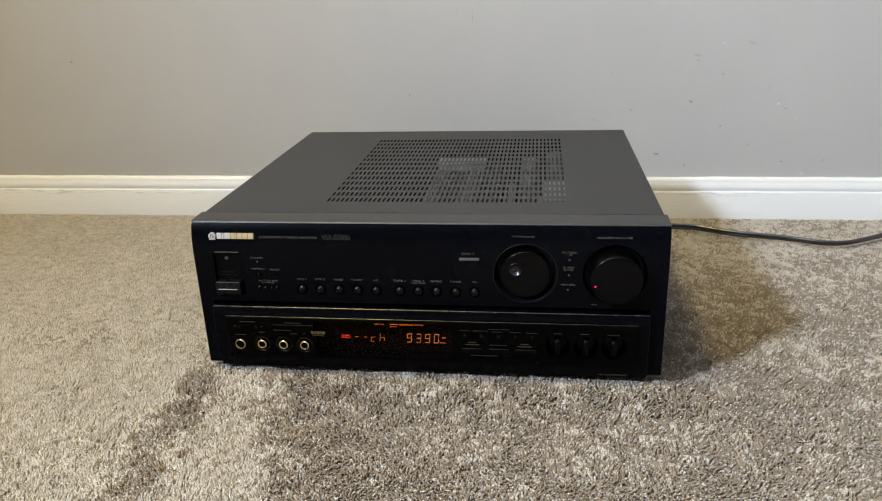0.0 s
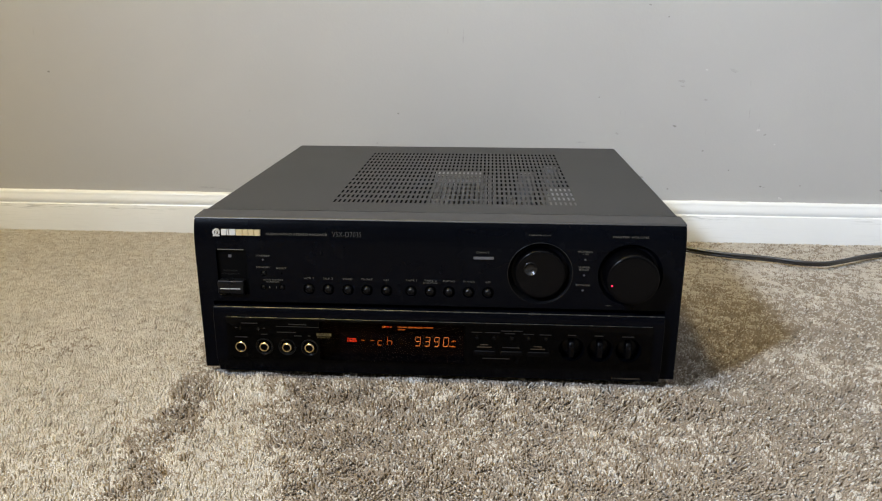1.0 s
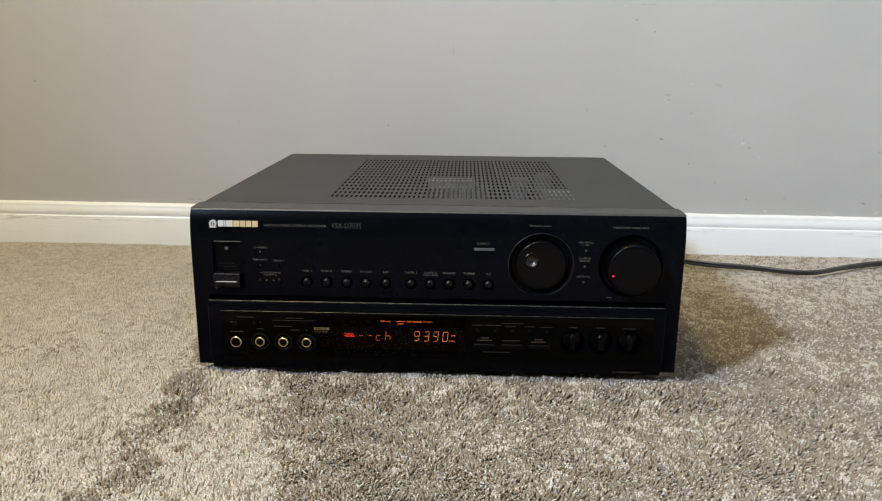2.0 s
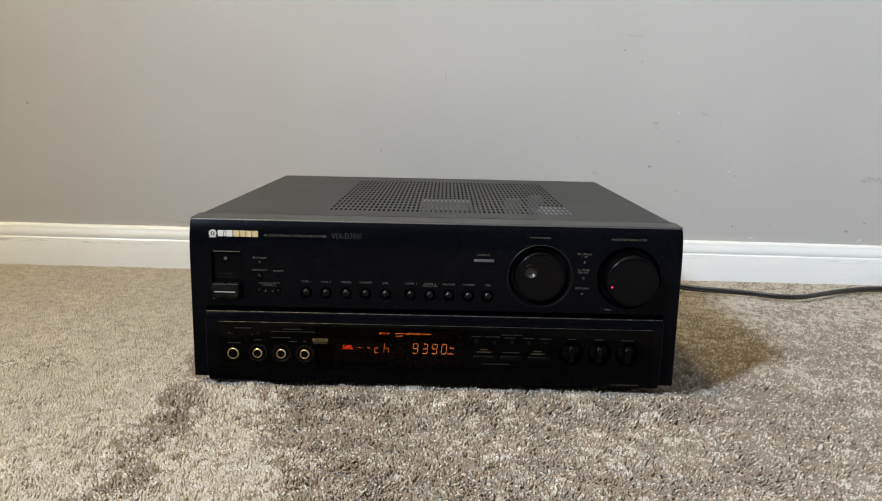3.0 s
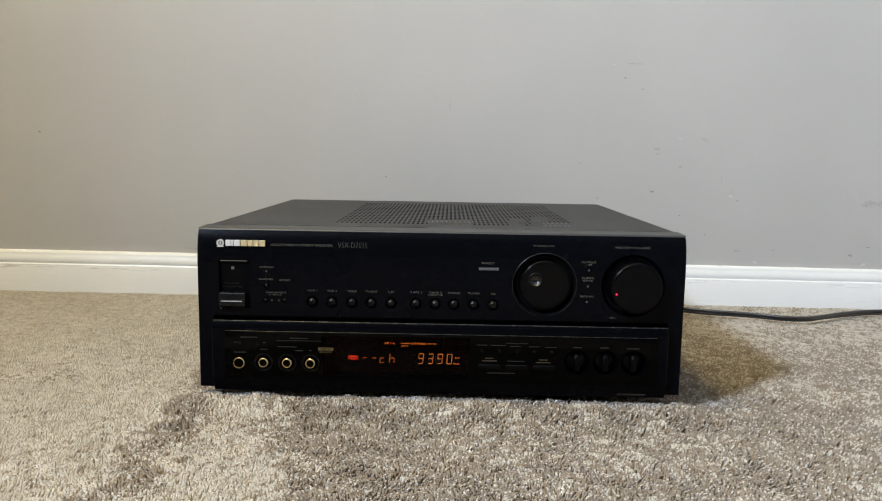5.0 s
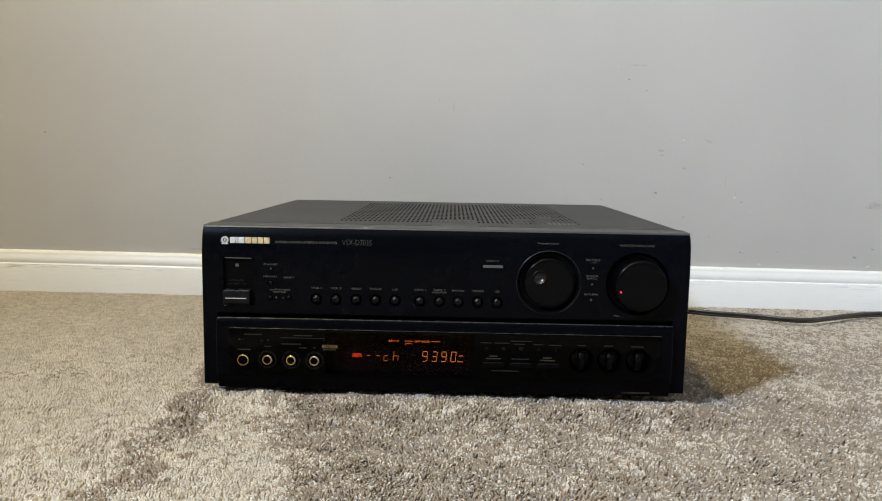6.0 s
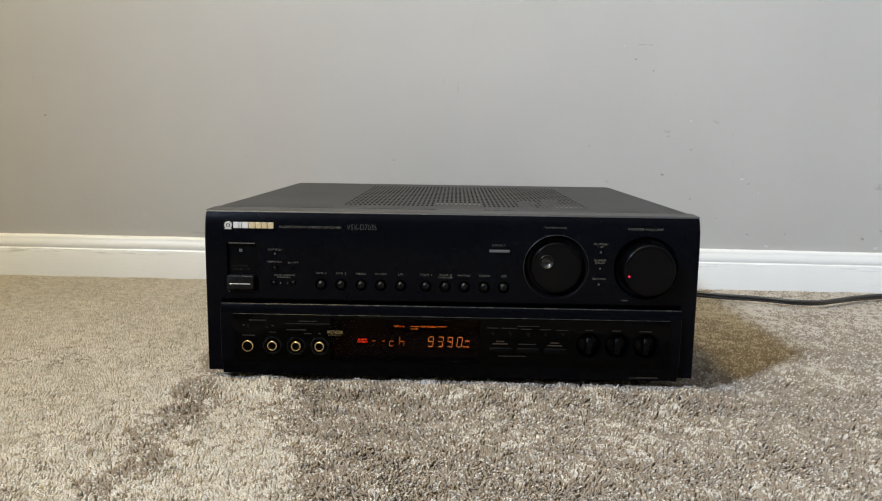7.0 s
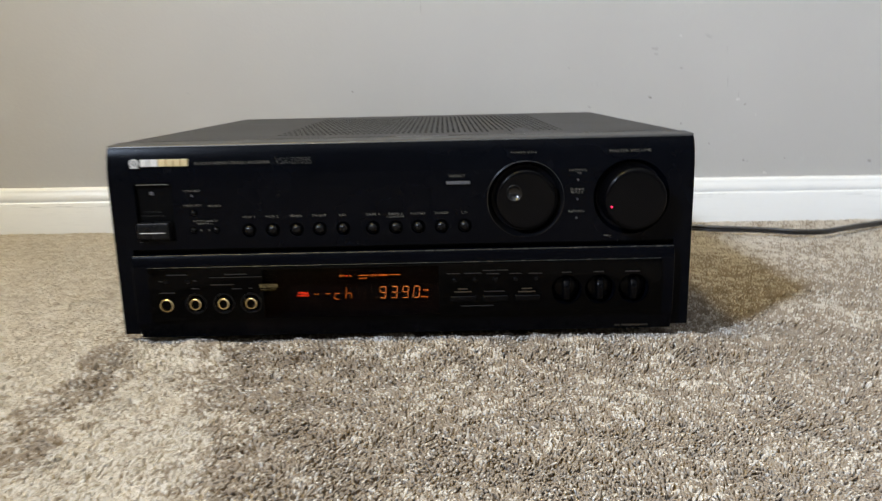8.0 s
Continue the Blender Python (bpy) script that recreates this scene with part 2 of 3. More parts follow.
def box(x0, x1, y0, y1, z0, z1, bevel=0.0, seg=2, bm=None):
    bm2 = bmesh.new()
    bmesh.ops.create_cube(bm2, size=1, matrix=Matrix.LocRotScale(((x0 + x1) / 2, (y0 + y1) / 2, (z0 + z1) / 2), None, (x1 - x0, y1 - y0, z1 - z0)))
    if bevel:
        bmesh.ops.bevel(bm2, geom=bm2.edges[:], offset=bevel, segments=seg, profile=0.6, affect="EDGES")
    return merge(bm, bm2)


def merge(bm, bm2):
    if bm is None:
        return bm2
    me = bpy.data.meshes.new("tmp")
    bm2.to_mesh(me)
    bm.from_mesh(me)
    bm2.free()
    bpy.data.meshes.remove(me)
    return bm


def lathe(profile, cx, cz, seg=48, bm=None):
    """Turns (radius, y) points round the line x = cx, z = cz; ends at radius 0 are closed."""
    bm2 = bmesh.new()
    rings = []
    for r, y in profile:
        if r <= 0:
            rings.append([bm2.verts.new((cx, y, cz))])
        else:
            rings.append([bm2.verts.new((cx + r * math.cos(2 * math.pi * i / seg), y, cz + r * math.sin(2 * math.pi * i / seg))) for i in range(seg)])
    for a, b in zip(rings, rings[1:]):
        for i in range(seg):
            j = (i + 1) % seg
            q = [a[i % len(a)], a[j % len(a)], b[j % len(b)], b[i % len(b)]]
            q = list(dict.fromkeys(q))
            if len(q) > 2:
                bm2.faces.new(q)
    return merge(bm, bm2)


def extrude_x(profile, stations, bm=None):
    """A closed (y, z) profile carried along x; stations: (x, inset towards the profile's middle)."""
    bm2 = bmesh.new()
    cy, cz = (min(p[0] for p in profile) + max(p[0] for p in profile)) / 2, (min(p[1] for p in profile) + max(p[1] for p in profile)) / 2
    hy, hz = max(p[0] for p in profile) - cy, max(p[1] for p in profile) - cz
    loops = []
    for x, d in stations:
        loops.append([bm2.verts.new((x, cy + (y - cy) * (1 - d / hy), cz + (z - cz) * (1 - d / hz))) for y, z in profile])
    n = len(profile)
    for a, b in zip(loops, loops[1:]):
        for i in range(n):
            bm2.faces.new((a[i], a[(i + 1) % n], b[(i + 1) % n], b[i]))
    bm2.faces.new(loops[0])
    bm2.faces.new(loops[-1][::-1])
    return merge(bm, bm2)


def carve(bm, cutters):
    """bm with the cutters' volumes taken out."""
    a = new("carved", mesh_of("carved", bm, M_PANEL))
    tools = []
    for c in cutters:
        tool = new("tool", mesh_of("tool", c, M_PANEL))
        mod = a.modifiers.new("cut", "BOOLEAN")
        mod.operation, mod.object, mod.solver = "DIFFERENCE", tool, "EXACT"
        tools.append(tool)
    dg = bpy.context.evaluated_depsgraph_get()
    dg.update()
    me = bpy.data.meshes.new_from_object(a.evaluated_get(dg))
    out = bmesh.new()
    out.from_mesh(me)
    for o in (a, *tools):
        bpy.data.objects.remove(o)
    bpy.data.meshes.remove(me)
    return out


def lettering(text, x0, x1, z0, z1, y, mat, parent, name="lettering", label="", lean=0.0, thin=-0.019):
    """Printed words that fill the box x0..x1, z0..z1, a hair proud of the plane at y."""
    cu = bpy.data.curves.new("words", "FONT")
    cu.body, cu.extrude, cu.resolution_u, cu.offset = text, 0.02, 2, thin
    tmp = new("words", cu)
    dg = bpy.context.evaluated_depsgraph_get()
    dg.update()
    me = bpy.data.meshes.new_from_object(tmp.evaluated_get(dg))
    bpy.data.objects.remove(tmp)
    xs, zs = [v.co.x for v in me.vertices], [v.co.y for v in me.vertices]
    ax, az = min(xs), min(zs)
    sx, sz = (x1 - x0) / (max(xs) - ax), (z1 - z0) / (max(zs) - az)
    for v in me.vertices:
        h = (v.co.y - az) * sz
        v.co = (x0 + (v.co.x - ax) * sx + h * lean, y - 0.00008 - v.co.z * 0.002, z0 + h)
    me.name = name
    me.materials.clear()
    me.materials.append(mat)
    ob = new(name, me)
    ob.parent = parent
    if label:
        ob["label"] = label
    return ob


def bar(x0, x1, z0, z1, y, mat, parent, name="print_bar", label=""):
    return part(name, box(x0, x1, y - 0.00025, y + 0.0002, z0, z1), mat, parent, label, smooth=False)


# ---- the room ----
structure("wall_north", box(WALL_W - T, WALL_E + T, WALL_N, WALL_N + T, -0.05, CEIL), M_WALL, "warm grey painted wall with small scuffs and scratches", "wall")
wall_n = bpy.data.objects["wall_north"]
structure("wall_east", box(WALL_E, WALL_E + T, WALL_S, WALL_N, -0.05, CEIL), M_WALL2, "plain beige painted wall", "wall")
structure("wall_south", box(WALL_W - T, WALL_E + T, WALL_S - T, WALL_S, -0.05, CEIL), M_WALL2, "plain beige painted wall", "wall")
y0, y1, z0, z1 = WIN
west = carve(box(WALL_W - T, WALL_W, WALL_S, WALL_N, -0.05, CEIL), [box(WALL_W - T - 0.1, WALL_W + 0.1, y0, y1, z0, z1)])
structure("wall_west", west, M_WALL2, "beige painted wall with a window opening", "wall")
structure("ceiling", box(WALL_W - T, WALL_E + T, WALL_S - T, WALL_N + T, CEIL, CEIL + 0.1), M_CEIL, "plain cream painted ceiling", "ceiling")

# the window, out of view, that gives the daylight
win = tagged(new("window_1"), "white framed window with two clear panes", "window", kind="structure")
X0, X1 = WALL_W - T + 0.02, WALL_W - T + 0.06
for a in ((y0, y1, z0, z0 + 0.05), (y0, y1, z1 - 0.05, z1), (y0, y0 + 0.05, z0 + 0.05, z1 - 0.05), (y1 - 0.05, y1, z0 + 0.05, z1 - 0.05), (y0 + 0.05, y1 - 0.05, (z0 + z1) / 2 - 0.02, (z0 + z1) / 2 + 0.02)):
    part("window_frame", box(X0, X1, *a, bevel=0.004), M_WINFRAME, win)
for a in ((z0 + 0.05, (z0 + z1) / 2 - 0.02), ((z0 + z1) / 2 + 0.02, z1 - 0.05)):
    p = part("pane", box(X0 + 0.018, X0 + 0.022, y0 + 0.05, y1 - 0.05, *a), M_PANE, win)
    p.visible_shadow = False

# scuffs, scratches and nicks on the wall, the nicks' lit lips as flat pale patches: x, z, kind (dot, smear, ghost,
# vertical, horizontal, chip), size in mm
MARKS = [(-0.596, 0.238, "d", 3.9), (-0.079, 0.184, "d", 3.4), (0.284, 0.095, "s", 7.8), (0.330, 0.236, "g", 12.0), (0.402, 0.252, "g", 15.4), (0.367, 0.210, "g", 8.7), (0.326, 0.172, "s", 7.6),
         (0.432, 0.192, "v", 15.9), (0.372, 0.163, "v", 8.7), (0.243, 0.160, "g", 8.5), (0.192, 0.146, "h", 18.0), (0.015, 0.294, "v", 21.7), (-0.007, 0.302, "v", 11.7), (0.253, 0.190, "v", 8.5), (0.214, 0.212, "d", 2.5),
         (0.325, 0.078, "d", 3.5), (0.462, 0.084, "d", 4.0), (0.520, 0.086, "d", 2.8), (-0.110, 0.140, "g", 5.2), (-0.375, 0.0675, "h", 30.0), (-0.345, 0.0655, "h", 22.0), (-0.300, 0.185, "d", 1.7), (0.448, 0.168, "c", 6.5), (0.458, 0.161, "s", 4.6)]
MARKS += [(0.474, 0.147, "c", 2.8), (0.467, 0.083, "g", 5.6), (0.640, 0.081, "s", 7.9), (0.667, 0.094, "s", 5.0), (0.662, 0.067, "c", 8.0), (0.412, 0.108, "d", 2.8), (0.493, 0.0665, "c", 6.6), (0.276, 0.340, "s", 4.4),
          (-0.610, 0.295, "v", 11.6), (0.364, 0.2525, "c", 4.4), (0.258, 0.359, "c", 3.5), (0.303, 0.324, "d", 2.7), (0.428, 0.234, "v", 11.0), (0.690, 0.158, "g", 30.0), (0.663, 0.160, "g", 34.0), (0.290, 0.361, "h", 26.0), (0.371, 0.136, "d", 3.4), (0.332, 0.229, "g", 9.0), (0.448, 0.173, "v", 11.0), (0.246, 0.190, "v", 9.0)]


def mark(x, z, kind, size):
    """A small uneven patch that lies on the paint."""
    w, h = {"d": (1, 0.8), "s": (1, 0.45), "g": (0.95, 0.40), "v": (0.07, 1), "h": (1, 0.10), "c": (1, 0.6)}[kind]
    w, h, n = w * size * 0.0005, h * size * 0.0005, 14
    tilt = random.uniform(-0.5, 0.5) if kind in "sgc" else random.uniform(-0.06, 0.06)
    bm = bmesh.new()
    ring = []
    for i in range(n):
        a, r = 2 * math.pi * i / n, random.uniform(0.55, 1.1)
        u, v = w * r * math.cos(a), h * r * math.sin(a)
        ring.append((x + u * math.cos(tilt) - v * math.sin(tilt), z + u * math.sin(tilt) + v * math.cos(tilt)))
    front = [bm.verts.new((px, WALL_N - 0.0003, pz)) for px, pz in ring]
    back = [bm.verts.new((px, WALL_N + 0.0005, pz)) for px, pz in ring]
    bm.faces.new(front)
    for i in range(n):
        bm.faces.new((front[i], front[(i + 1) % n], back[(i + 1) % n], back[i]))
    part("lit_nick" if kind == "c" else "scuff", bm, {"c": M_CHIP, "g": M_GHOST, "h": M_GHOST, "v": M_GHOST}.get(kind, M_SCUFF), wall_n, smooth=False)


random.seed(11)
for m in MARKS:
    mark(*m)

# ceiling lamp, unseen and assumed: added as the source of the room's warm light
lamp_thing = tagged(new("ceiling_lamp"), "assumed unseen ceiling lamp, round and lit, with a frosted dome", "ceiling lamp")
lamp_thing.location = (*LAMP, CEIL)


def upright(bm):
    """Turns a lathed shape from the y line to hang down from z = 0."""
    bmesh.ops.rotate(bm, verts=bm.verts, matrix=Matrix.Rotation(radians(90), 3, "X"))
    return bm


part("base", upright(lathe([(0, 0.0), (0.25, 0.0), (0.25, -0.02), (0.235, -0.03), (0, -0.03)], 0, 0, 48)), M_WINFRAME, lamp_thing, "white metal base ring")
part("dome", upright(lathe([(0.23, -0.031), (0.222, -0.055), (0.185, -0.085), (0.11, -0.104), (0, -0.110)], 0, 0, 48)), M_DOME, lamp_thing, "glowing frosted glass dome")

# baseboard: a flat face with a moulded top, thick with old paint
random.seed(3)
prof = [(0.0, -0.03), (-0.0125, -0.03), (-0.0125, 0.0385), (-0.0117, 0.0402), (-0.0095, 0.0406), (-0.0090, 0.0416), (-0.0096, 0.0428), (-0.0100, 0.0450), (-0.0094, 0.0485), (-0.0084, 0.0515), (-0.0074, 0.0540),
        (-0.0070, 0.0552), (-0.0069, 0.0562), (-0.0062, 0.0580), (-0.0045, 0.0593), (-0.0020, 0.0600), (0.0, 0.0604)]
bm = bmesh.new()
loops = []
N = 420
for i in range(N + 1):
    x = WALL_W + (WALL_E - WALL_W) * i / N
    wob = 0.0006 * noise.noise((x * 14, 0.3, 0)) + 0.0005 * noise.noise((x * 60, 2.3, 0))
    lump = 0.0022 * max(0.0, noise.noise((x * 23, 7.1, 0)) - 0.45)
    loops.append([bm.verts.new((x, WALL_N + y + (wob * 0.5 if y < -0.001 else 0.0005), z + (wob + lump if z > 0.057 else 0.25 * wob))) for y, z in prof])
for a, b in zip(loops, loops[1:]):
    for i in range(len(prof) - 1):
        bm.faces.new((a[i], a[i + 1], b[i + 1], b[i]))
structure("baseboard", bm, M_TRIM, "white gloss painted baseboard with a moulded top edge", "baseboard", smooth=True)

# ---- the receiver ----
rec = tagged(new("stereo_receiver"), "black audio video receiver with grey vented lid, switched on", "receiver")
rec.matrix_world = SEAT

# front panel: leans back in a curve at its top
prof = [(0.034, 0.014), (0.000, 0.014), (0.0, 0.100), (0.0, 0.122), (0.0004, 0.132), (0.0012, 0.139), (0.0024, 0.1448), (0.0038, 0.1490), (0.0052, 0.1517), (0.0060, 0.1520), (0.034, 0.1520)]
bm = extrude_x(prof, [(-0.2100, 0.0006), (-0.2094, 0.0), (0.2094, 0.0), (0.2100, 0.0006)])
BUTTONS = [(-0.1108, "VCR 1", 0.0042), (-0.0937, "VCR 2", 0.0045), (-0.0764, "VIDEO", 0.0043), (-0.0596, "TV/SAT", 0.0052), (-0.0425, "LD", 0.0022),
           (-0.0211, "TAPE 1", 0.0051), (-0.0043, "TAPE 2", 0.0054), (0.0119, "PHONO", 0.0051), (0.0288, "TUNER", 0.0051), (0.0455, "CD", 0.0021)]
ZB = 0.0913
SMALL = [(-0.1503, 0.1048, 0.0021), (-0.1512, 0.0921, 0.0021), (-0.1348, 0.0921, 0.0021)]
DOTS = [(-0.1503, 0.1172), (0.1270, 0.1229), (0.1268, 0.1090), (0.1263, 0.0953), (-0.1343, 0.1049)]
JOG, VOL = (0.0896, 0.1096), (0.1655, 0.1100)
cut = [box(-0.1972, 0.1972, -0.01, 0.006, 0.0745, 0.0782), box(-0.1972, 0.1972, -0.01, 0.0105, 0.0, 0.0746), box(-0.1915, -0.1645, -0.01, 0.0035, 0.0848, 0.1266)]
cut += [lathe([(0, -0.01), (0.0272, -0.01), (0.0272, 0.0), (0.0262, 0.0022), (0.0262, 0.0072), (0, 0.0072)], *JOG, 72)]
cut += [lathe([(0, -0.01), (0.0272, -0.01), (0.0272, 0.0002), (0.0245, 0.0052), (0, 0.0052)], *VOL, 72)]
cut += [lathe([(0, -0.01), (0.0051, -0.01), (0.0051, 0.0), (0.0046, 0.0016), (0.0046, 0.004), (0, 0.004)], x, ZB, 28) for x, *_ in BUTTONS]
cut += [lathe([(0, -0.01), (r + 0.0006, -0.01), (r + 0.0006, 0.0025), (0, 0.0025)], x, z, 20) for x, z, r in SMALL]
cut += [lathe([(0, -0.01), (0.0009, -0.01), (0.0009, 0.002), (0, 0.002)], x, z, 14) for x, z in DOTS]
front = part("front_panel", carve(bm, cut), M_PANEL, rec, "satin black plastic front panel with rounded top")

part("top_trim", extrude_x([(0.0299, 0.1521), (0.0056, 0.1521), (0.0058, 0.1527), (0.0066, 0.1534), (0.0085, 0.1537), (0.0299, 0.1543)], [(-0.2100, 0.0), (0.2100, 0.0)]), M_CAP, rec, "grey satin top trim of the front")
# lettering of the front panel
for text, x0, x1, z0, z1 in (("STANDBY", -0.1562, -0.1440, 0.1202, 0.1216), ("MEMORY", -0.1566, -0.1442, 0.1095, 0.1110), ("RESET", -0.1388, -0.1298, 0.1090, 0.1104),
                             ("AUTO SOURCE", -0.1512, -0.1335, 0.0982, 0.0995), ("CONTROL", -0.1484, -0.1368, 0.0963, 0.0976), ("1", -0.1461, -0.1455, 0.0914, 0.0926), ("2", -0.1404, -0.1392, 0.0914, 0.0926),
                             ("DIRECT", 0.0352, 0.0463, 0.1268, 0.1284), ("TUNER JOG", 0.0788, 0.0972, 0.1422, 0.1438), ("MUTING", 0.1208, 0.1327, 0.1291, 0.1307), ("- 00", 0.1246, 0.1294, 0.1272, 0.1285),
                             ("SUPER", 0.1214, 0.1317, 0.1154, 0.1169), ("BASS", 0.1224, 0.1306, 0.1133, 0.1148), ("RETURN", 0.1205, 0.1317, 0.0994, 0.1009), ("MASTER VOLUME", 0.1494, 0.1789, 0.1420, 0.1437),
                             ("MIN", 0.1466, 0.1513, 0.0813, 0.0824), ("MONITOR", -0.0104, 0.0020, 0.0985, 0.0997)):
    depth = 0.0 if z0 < 0.13 else 0.0017
    lettering(text, x0, x1, z0, z1, depth, M_PRINT, front)
for x, text, h in BUTTONS:
    lettering(text, x - h, x + h, 0.1003, 0.1019, 0.0, M_PRINT, front)
lettering("AUDIO/VIDEO STEREO RECEIVER", -0.1466, -0.0930, 0.1394, 0.1413, 0.0012, M_PRINT, front)
lettering("VSX-D703S", -0.0886, -0.0634, 0.1387, 0.1433, 0.0012, M_MODEL, front, label="thin silver model lettering", thin=-0.028)
# maker's mark, as plain blocks: a round badge and seven raised bars
badge = lathe([(0.0019, -0.0002), (0.0019, 0.0022), (0.0031, 0.0022), (0.0031, -0.0002), (0.0019, -0.0002)], -0.1898, 0.1412, 32)
box(-0.19035, -0.18925, -0.0002, 0.0022, 0.1400, 0.1424, bm=badge)
box(-0.1926, -0.1870, -0.0002, 0.0022, 0.1378, 0.1386, bm=badge)
part("badge", badge, M_SILVER, front, "round silver maker's badge")
x = -0.1852
for i, w in enumerate((0.0045, 0.0015, 0.0053, 0.0053, 0.0045, 0.0045, 0.0049)):
    part("badge_block", box(x, x + w, -0.0002, 0.0022, 0.1388, 0.1438, 0.0002), M_SILVER if i < 3 else M_CHROMEGOLD, front, "raised block in silver for the gold's white reflection" if i < 3 else "pale gold raised block", smooth=False)
    x += w + 0.0006

# power switch: a dark window over a wide rocker
sw = part("power_switch", box(-0.1912, -0.1648, 0.0028, 0.0045, 0.0851, 0.1263), M_WELL, rec, "black power switch window with rocker button", smooth=False)
bar(-0.1900, -0.1672, 0.12560, 0.12605, 0.0005, M_PRINT, sw)
bar(-0.1815, -0.1789, 0.1180, 0.1205, 0.0028, M_EDGE, sw, "power_lamp", "small dull grey indicator square")
lettering("POWER", -0.1870, -0.1744, 0.1050, 0.1064, 0.0028, M_PRINTDIM, sw)
lettering("STANDBY/ON", -0.1890, -0.1724, 0.1022, 0.1035, 0.0028, M_PRINTDIM, sw)
rock = extrude_x([(0.004, 0.0853), (-0.0030, 0.0853), (-0.0046, 0.0872), (-0.0052, 0.0960), (-0.0046, 0.0978), (0.004, 0.0986)], [(-0.1908, 0.0006), (-0.1903, 0.0), (-0.1683, 0.0), (-0.1678, 0.0006)])
part("rocker", rock, M_ROCKER, sw, "black rocker button with a pale line")
part("rocker_highlight", box(-0.1900, -0.1686, -0.0048, -0.0040, 0.09795, 0.09835), M_EDGE, sw, "thin grey strip for the rocker's edge highlight", smooth=False)
bar(-0.1908, -0.1897, 0.0838, 0.0843, 0.0, M_PRINT, front)
part("pale_line", box(-0.1886, -0.1707, -0.00525, -0.0030, 0.09120, 0.09175), M_SILVER, sw, "pale grey printed line", smooth=False)

# source buttons and small buttons
dome = mesh_of("source_button", lathe([(0, -0.0028), (0.0013, -0.0026), (0.0024, -0.0021), (0.0033, -0.0012), (0.0038, 0.0), (0.0041, 0.0012), (0.0041, 0.004)], 0, 0, 28), M_BTN, True)
for x, *_ in BUTTONS:
    ob = new("source_button", dome)
    ob.parent, ob.location = rec, (x, 0, ZB)
tiny = mesh_of("small_button", lathe([(0, -0.0014), (0.0010, -0.0012), (0.0017, -0.0006), (0.0020, 0.0004), (0.0020, 0.0025)], 0, 0, 18), M_BTN, True)
for x, z, r in SMALL:
    ob = new("small_button", tiny)
    ob.parent, ob.location = rec, (x, 0, z)
pip = mesh_of("indicator", lathe([(0, -0.0004), (0.0005, -0.0003), (0.0008, 0.0002), (0.0008, 0.002)], 0, 0, 12), M_EDGE, True)
for x, z in DOTS[:4]:
    ob = new("indicator", pip)
    ob.parent, ob.location = rec, (x, 0, z)
part("direct_button", box(0.0327, 0.0499, -0.0014, 0.001, 0.1216, 0.1238, 0.0005), M_EDGE, rec, "narrow grey push bar")

# tuner dial with a finger dimple
jog = lathe([(0, -0.0024), (0.0185, -0.0028), (0.0200, -0.0028), (0.0209, -0.0024), (0.0214, -0.0016), (0.0215, 0.0070), (0, 0.0070)], *JOG, 96)
DENT = (0.0812, 0.1145)
hollow = [(0.0058, -0.0027), (0.0056, -0.00285), (0.0054, -0.0026), (0.0050, -0.00235), (0.0044, -0.0017), (0.0036, -0.00105), (0.0026, -0.00055), (0.0014, -0.00025), (0, -0.0002)]
jog = part("tuner_dial", carve(jog, [lathe([(0, -0.01), (0.0054, -0.01), (0.0054, 0.0005), (0, 0.0005)], *DENT, 40)]), M_KNOB, rec, "round black tuning dial with a finger dimple")
part("dimple", lathe(hollow, *DENT, 40), M_DIMPLE, jog, "glossy finger dimple")
part("dial_ring", lathe([(0.0240, 0.0066), (0.0244, 0.0046), (0.0252, 0.0030), (0.0260, 0.0017), (0.0267, 0.0006), (0.0274, -0.0003), (0.0278, -0.0001)], *JOG, 96), M_RING, rec, "glossy black bevelled ring")
vol = part("volume_knob", lathe([(0, -0.0142), (0.0185, -0.0147), (0.0202, -0.0146), (0.0213, -0.0140), (0.0219, -0.0128), (0.0222, 0.0005), (0.0226, 0.0052)], *VOL, 96), M_KNOB, rec, "large round black volume knob")
part("volume_lamp", lathe([(0, -0.0152), (0.0006, -0.0150), (0.00095, -0.0142)], 0.1483, 0.1052, 16), M_LED, vol, "small glowing red dot")

# lower panel, proud of the front
def rounded(y, z, r):
    """Profile of a fine rounded bead."""
    return [(y + r * math.cos(k * math.pi / 5), z + r * math.sin(k * math.pi / 5)) for k in range(10)]


prof = [(0.010, 0.0740), (-0.0040, 0.0742), (-0.0048, 0.0739), (-0.0052, 0.0733), (-0.0060, 0.0700), (-0.0066, 0.0660), (-0.0066, 0.0250), (-0.0060, 0.0228), (-0.0030, 0.0165), (-0.0016, 0.0118), (0.010, 0.0108)]
bm = extrude_x(prof, [(-0.1968, 0.0006), (-0.1962, 0.0), (0.1962, 0.0), (0.1968, 0.0006)])
DISP = (-0.102, 0.026, 0.0270, 0.0640)
KNOBS = [0.1187, 0.1430, 0.1672]
ZK = 0.0440
wells = [lathe([(0, -0.02), (0.0108, -0.02), (0.0108, 0.0040), (0, 0.0040)], x, ZK, 40) for x in KNOBS]
lower = part("lower_panel", carve(bm, [box(DISP[0], DISP[1], -0.02, 0.0085, DISP[2], DISP[3]), *wells]), M_LOWER, rec, "satin black lower panel")
part("edge_highlight", extrude_x(rounded(-0.0044, 0.0743, 0.00045), [(-0.1962, 0.0), (0.1962, 0.0)]), M_LINE, lower, "thin grey bead standing for the edge's highlight")
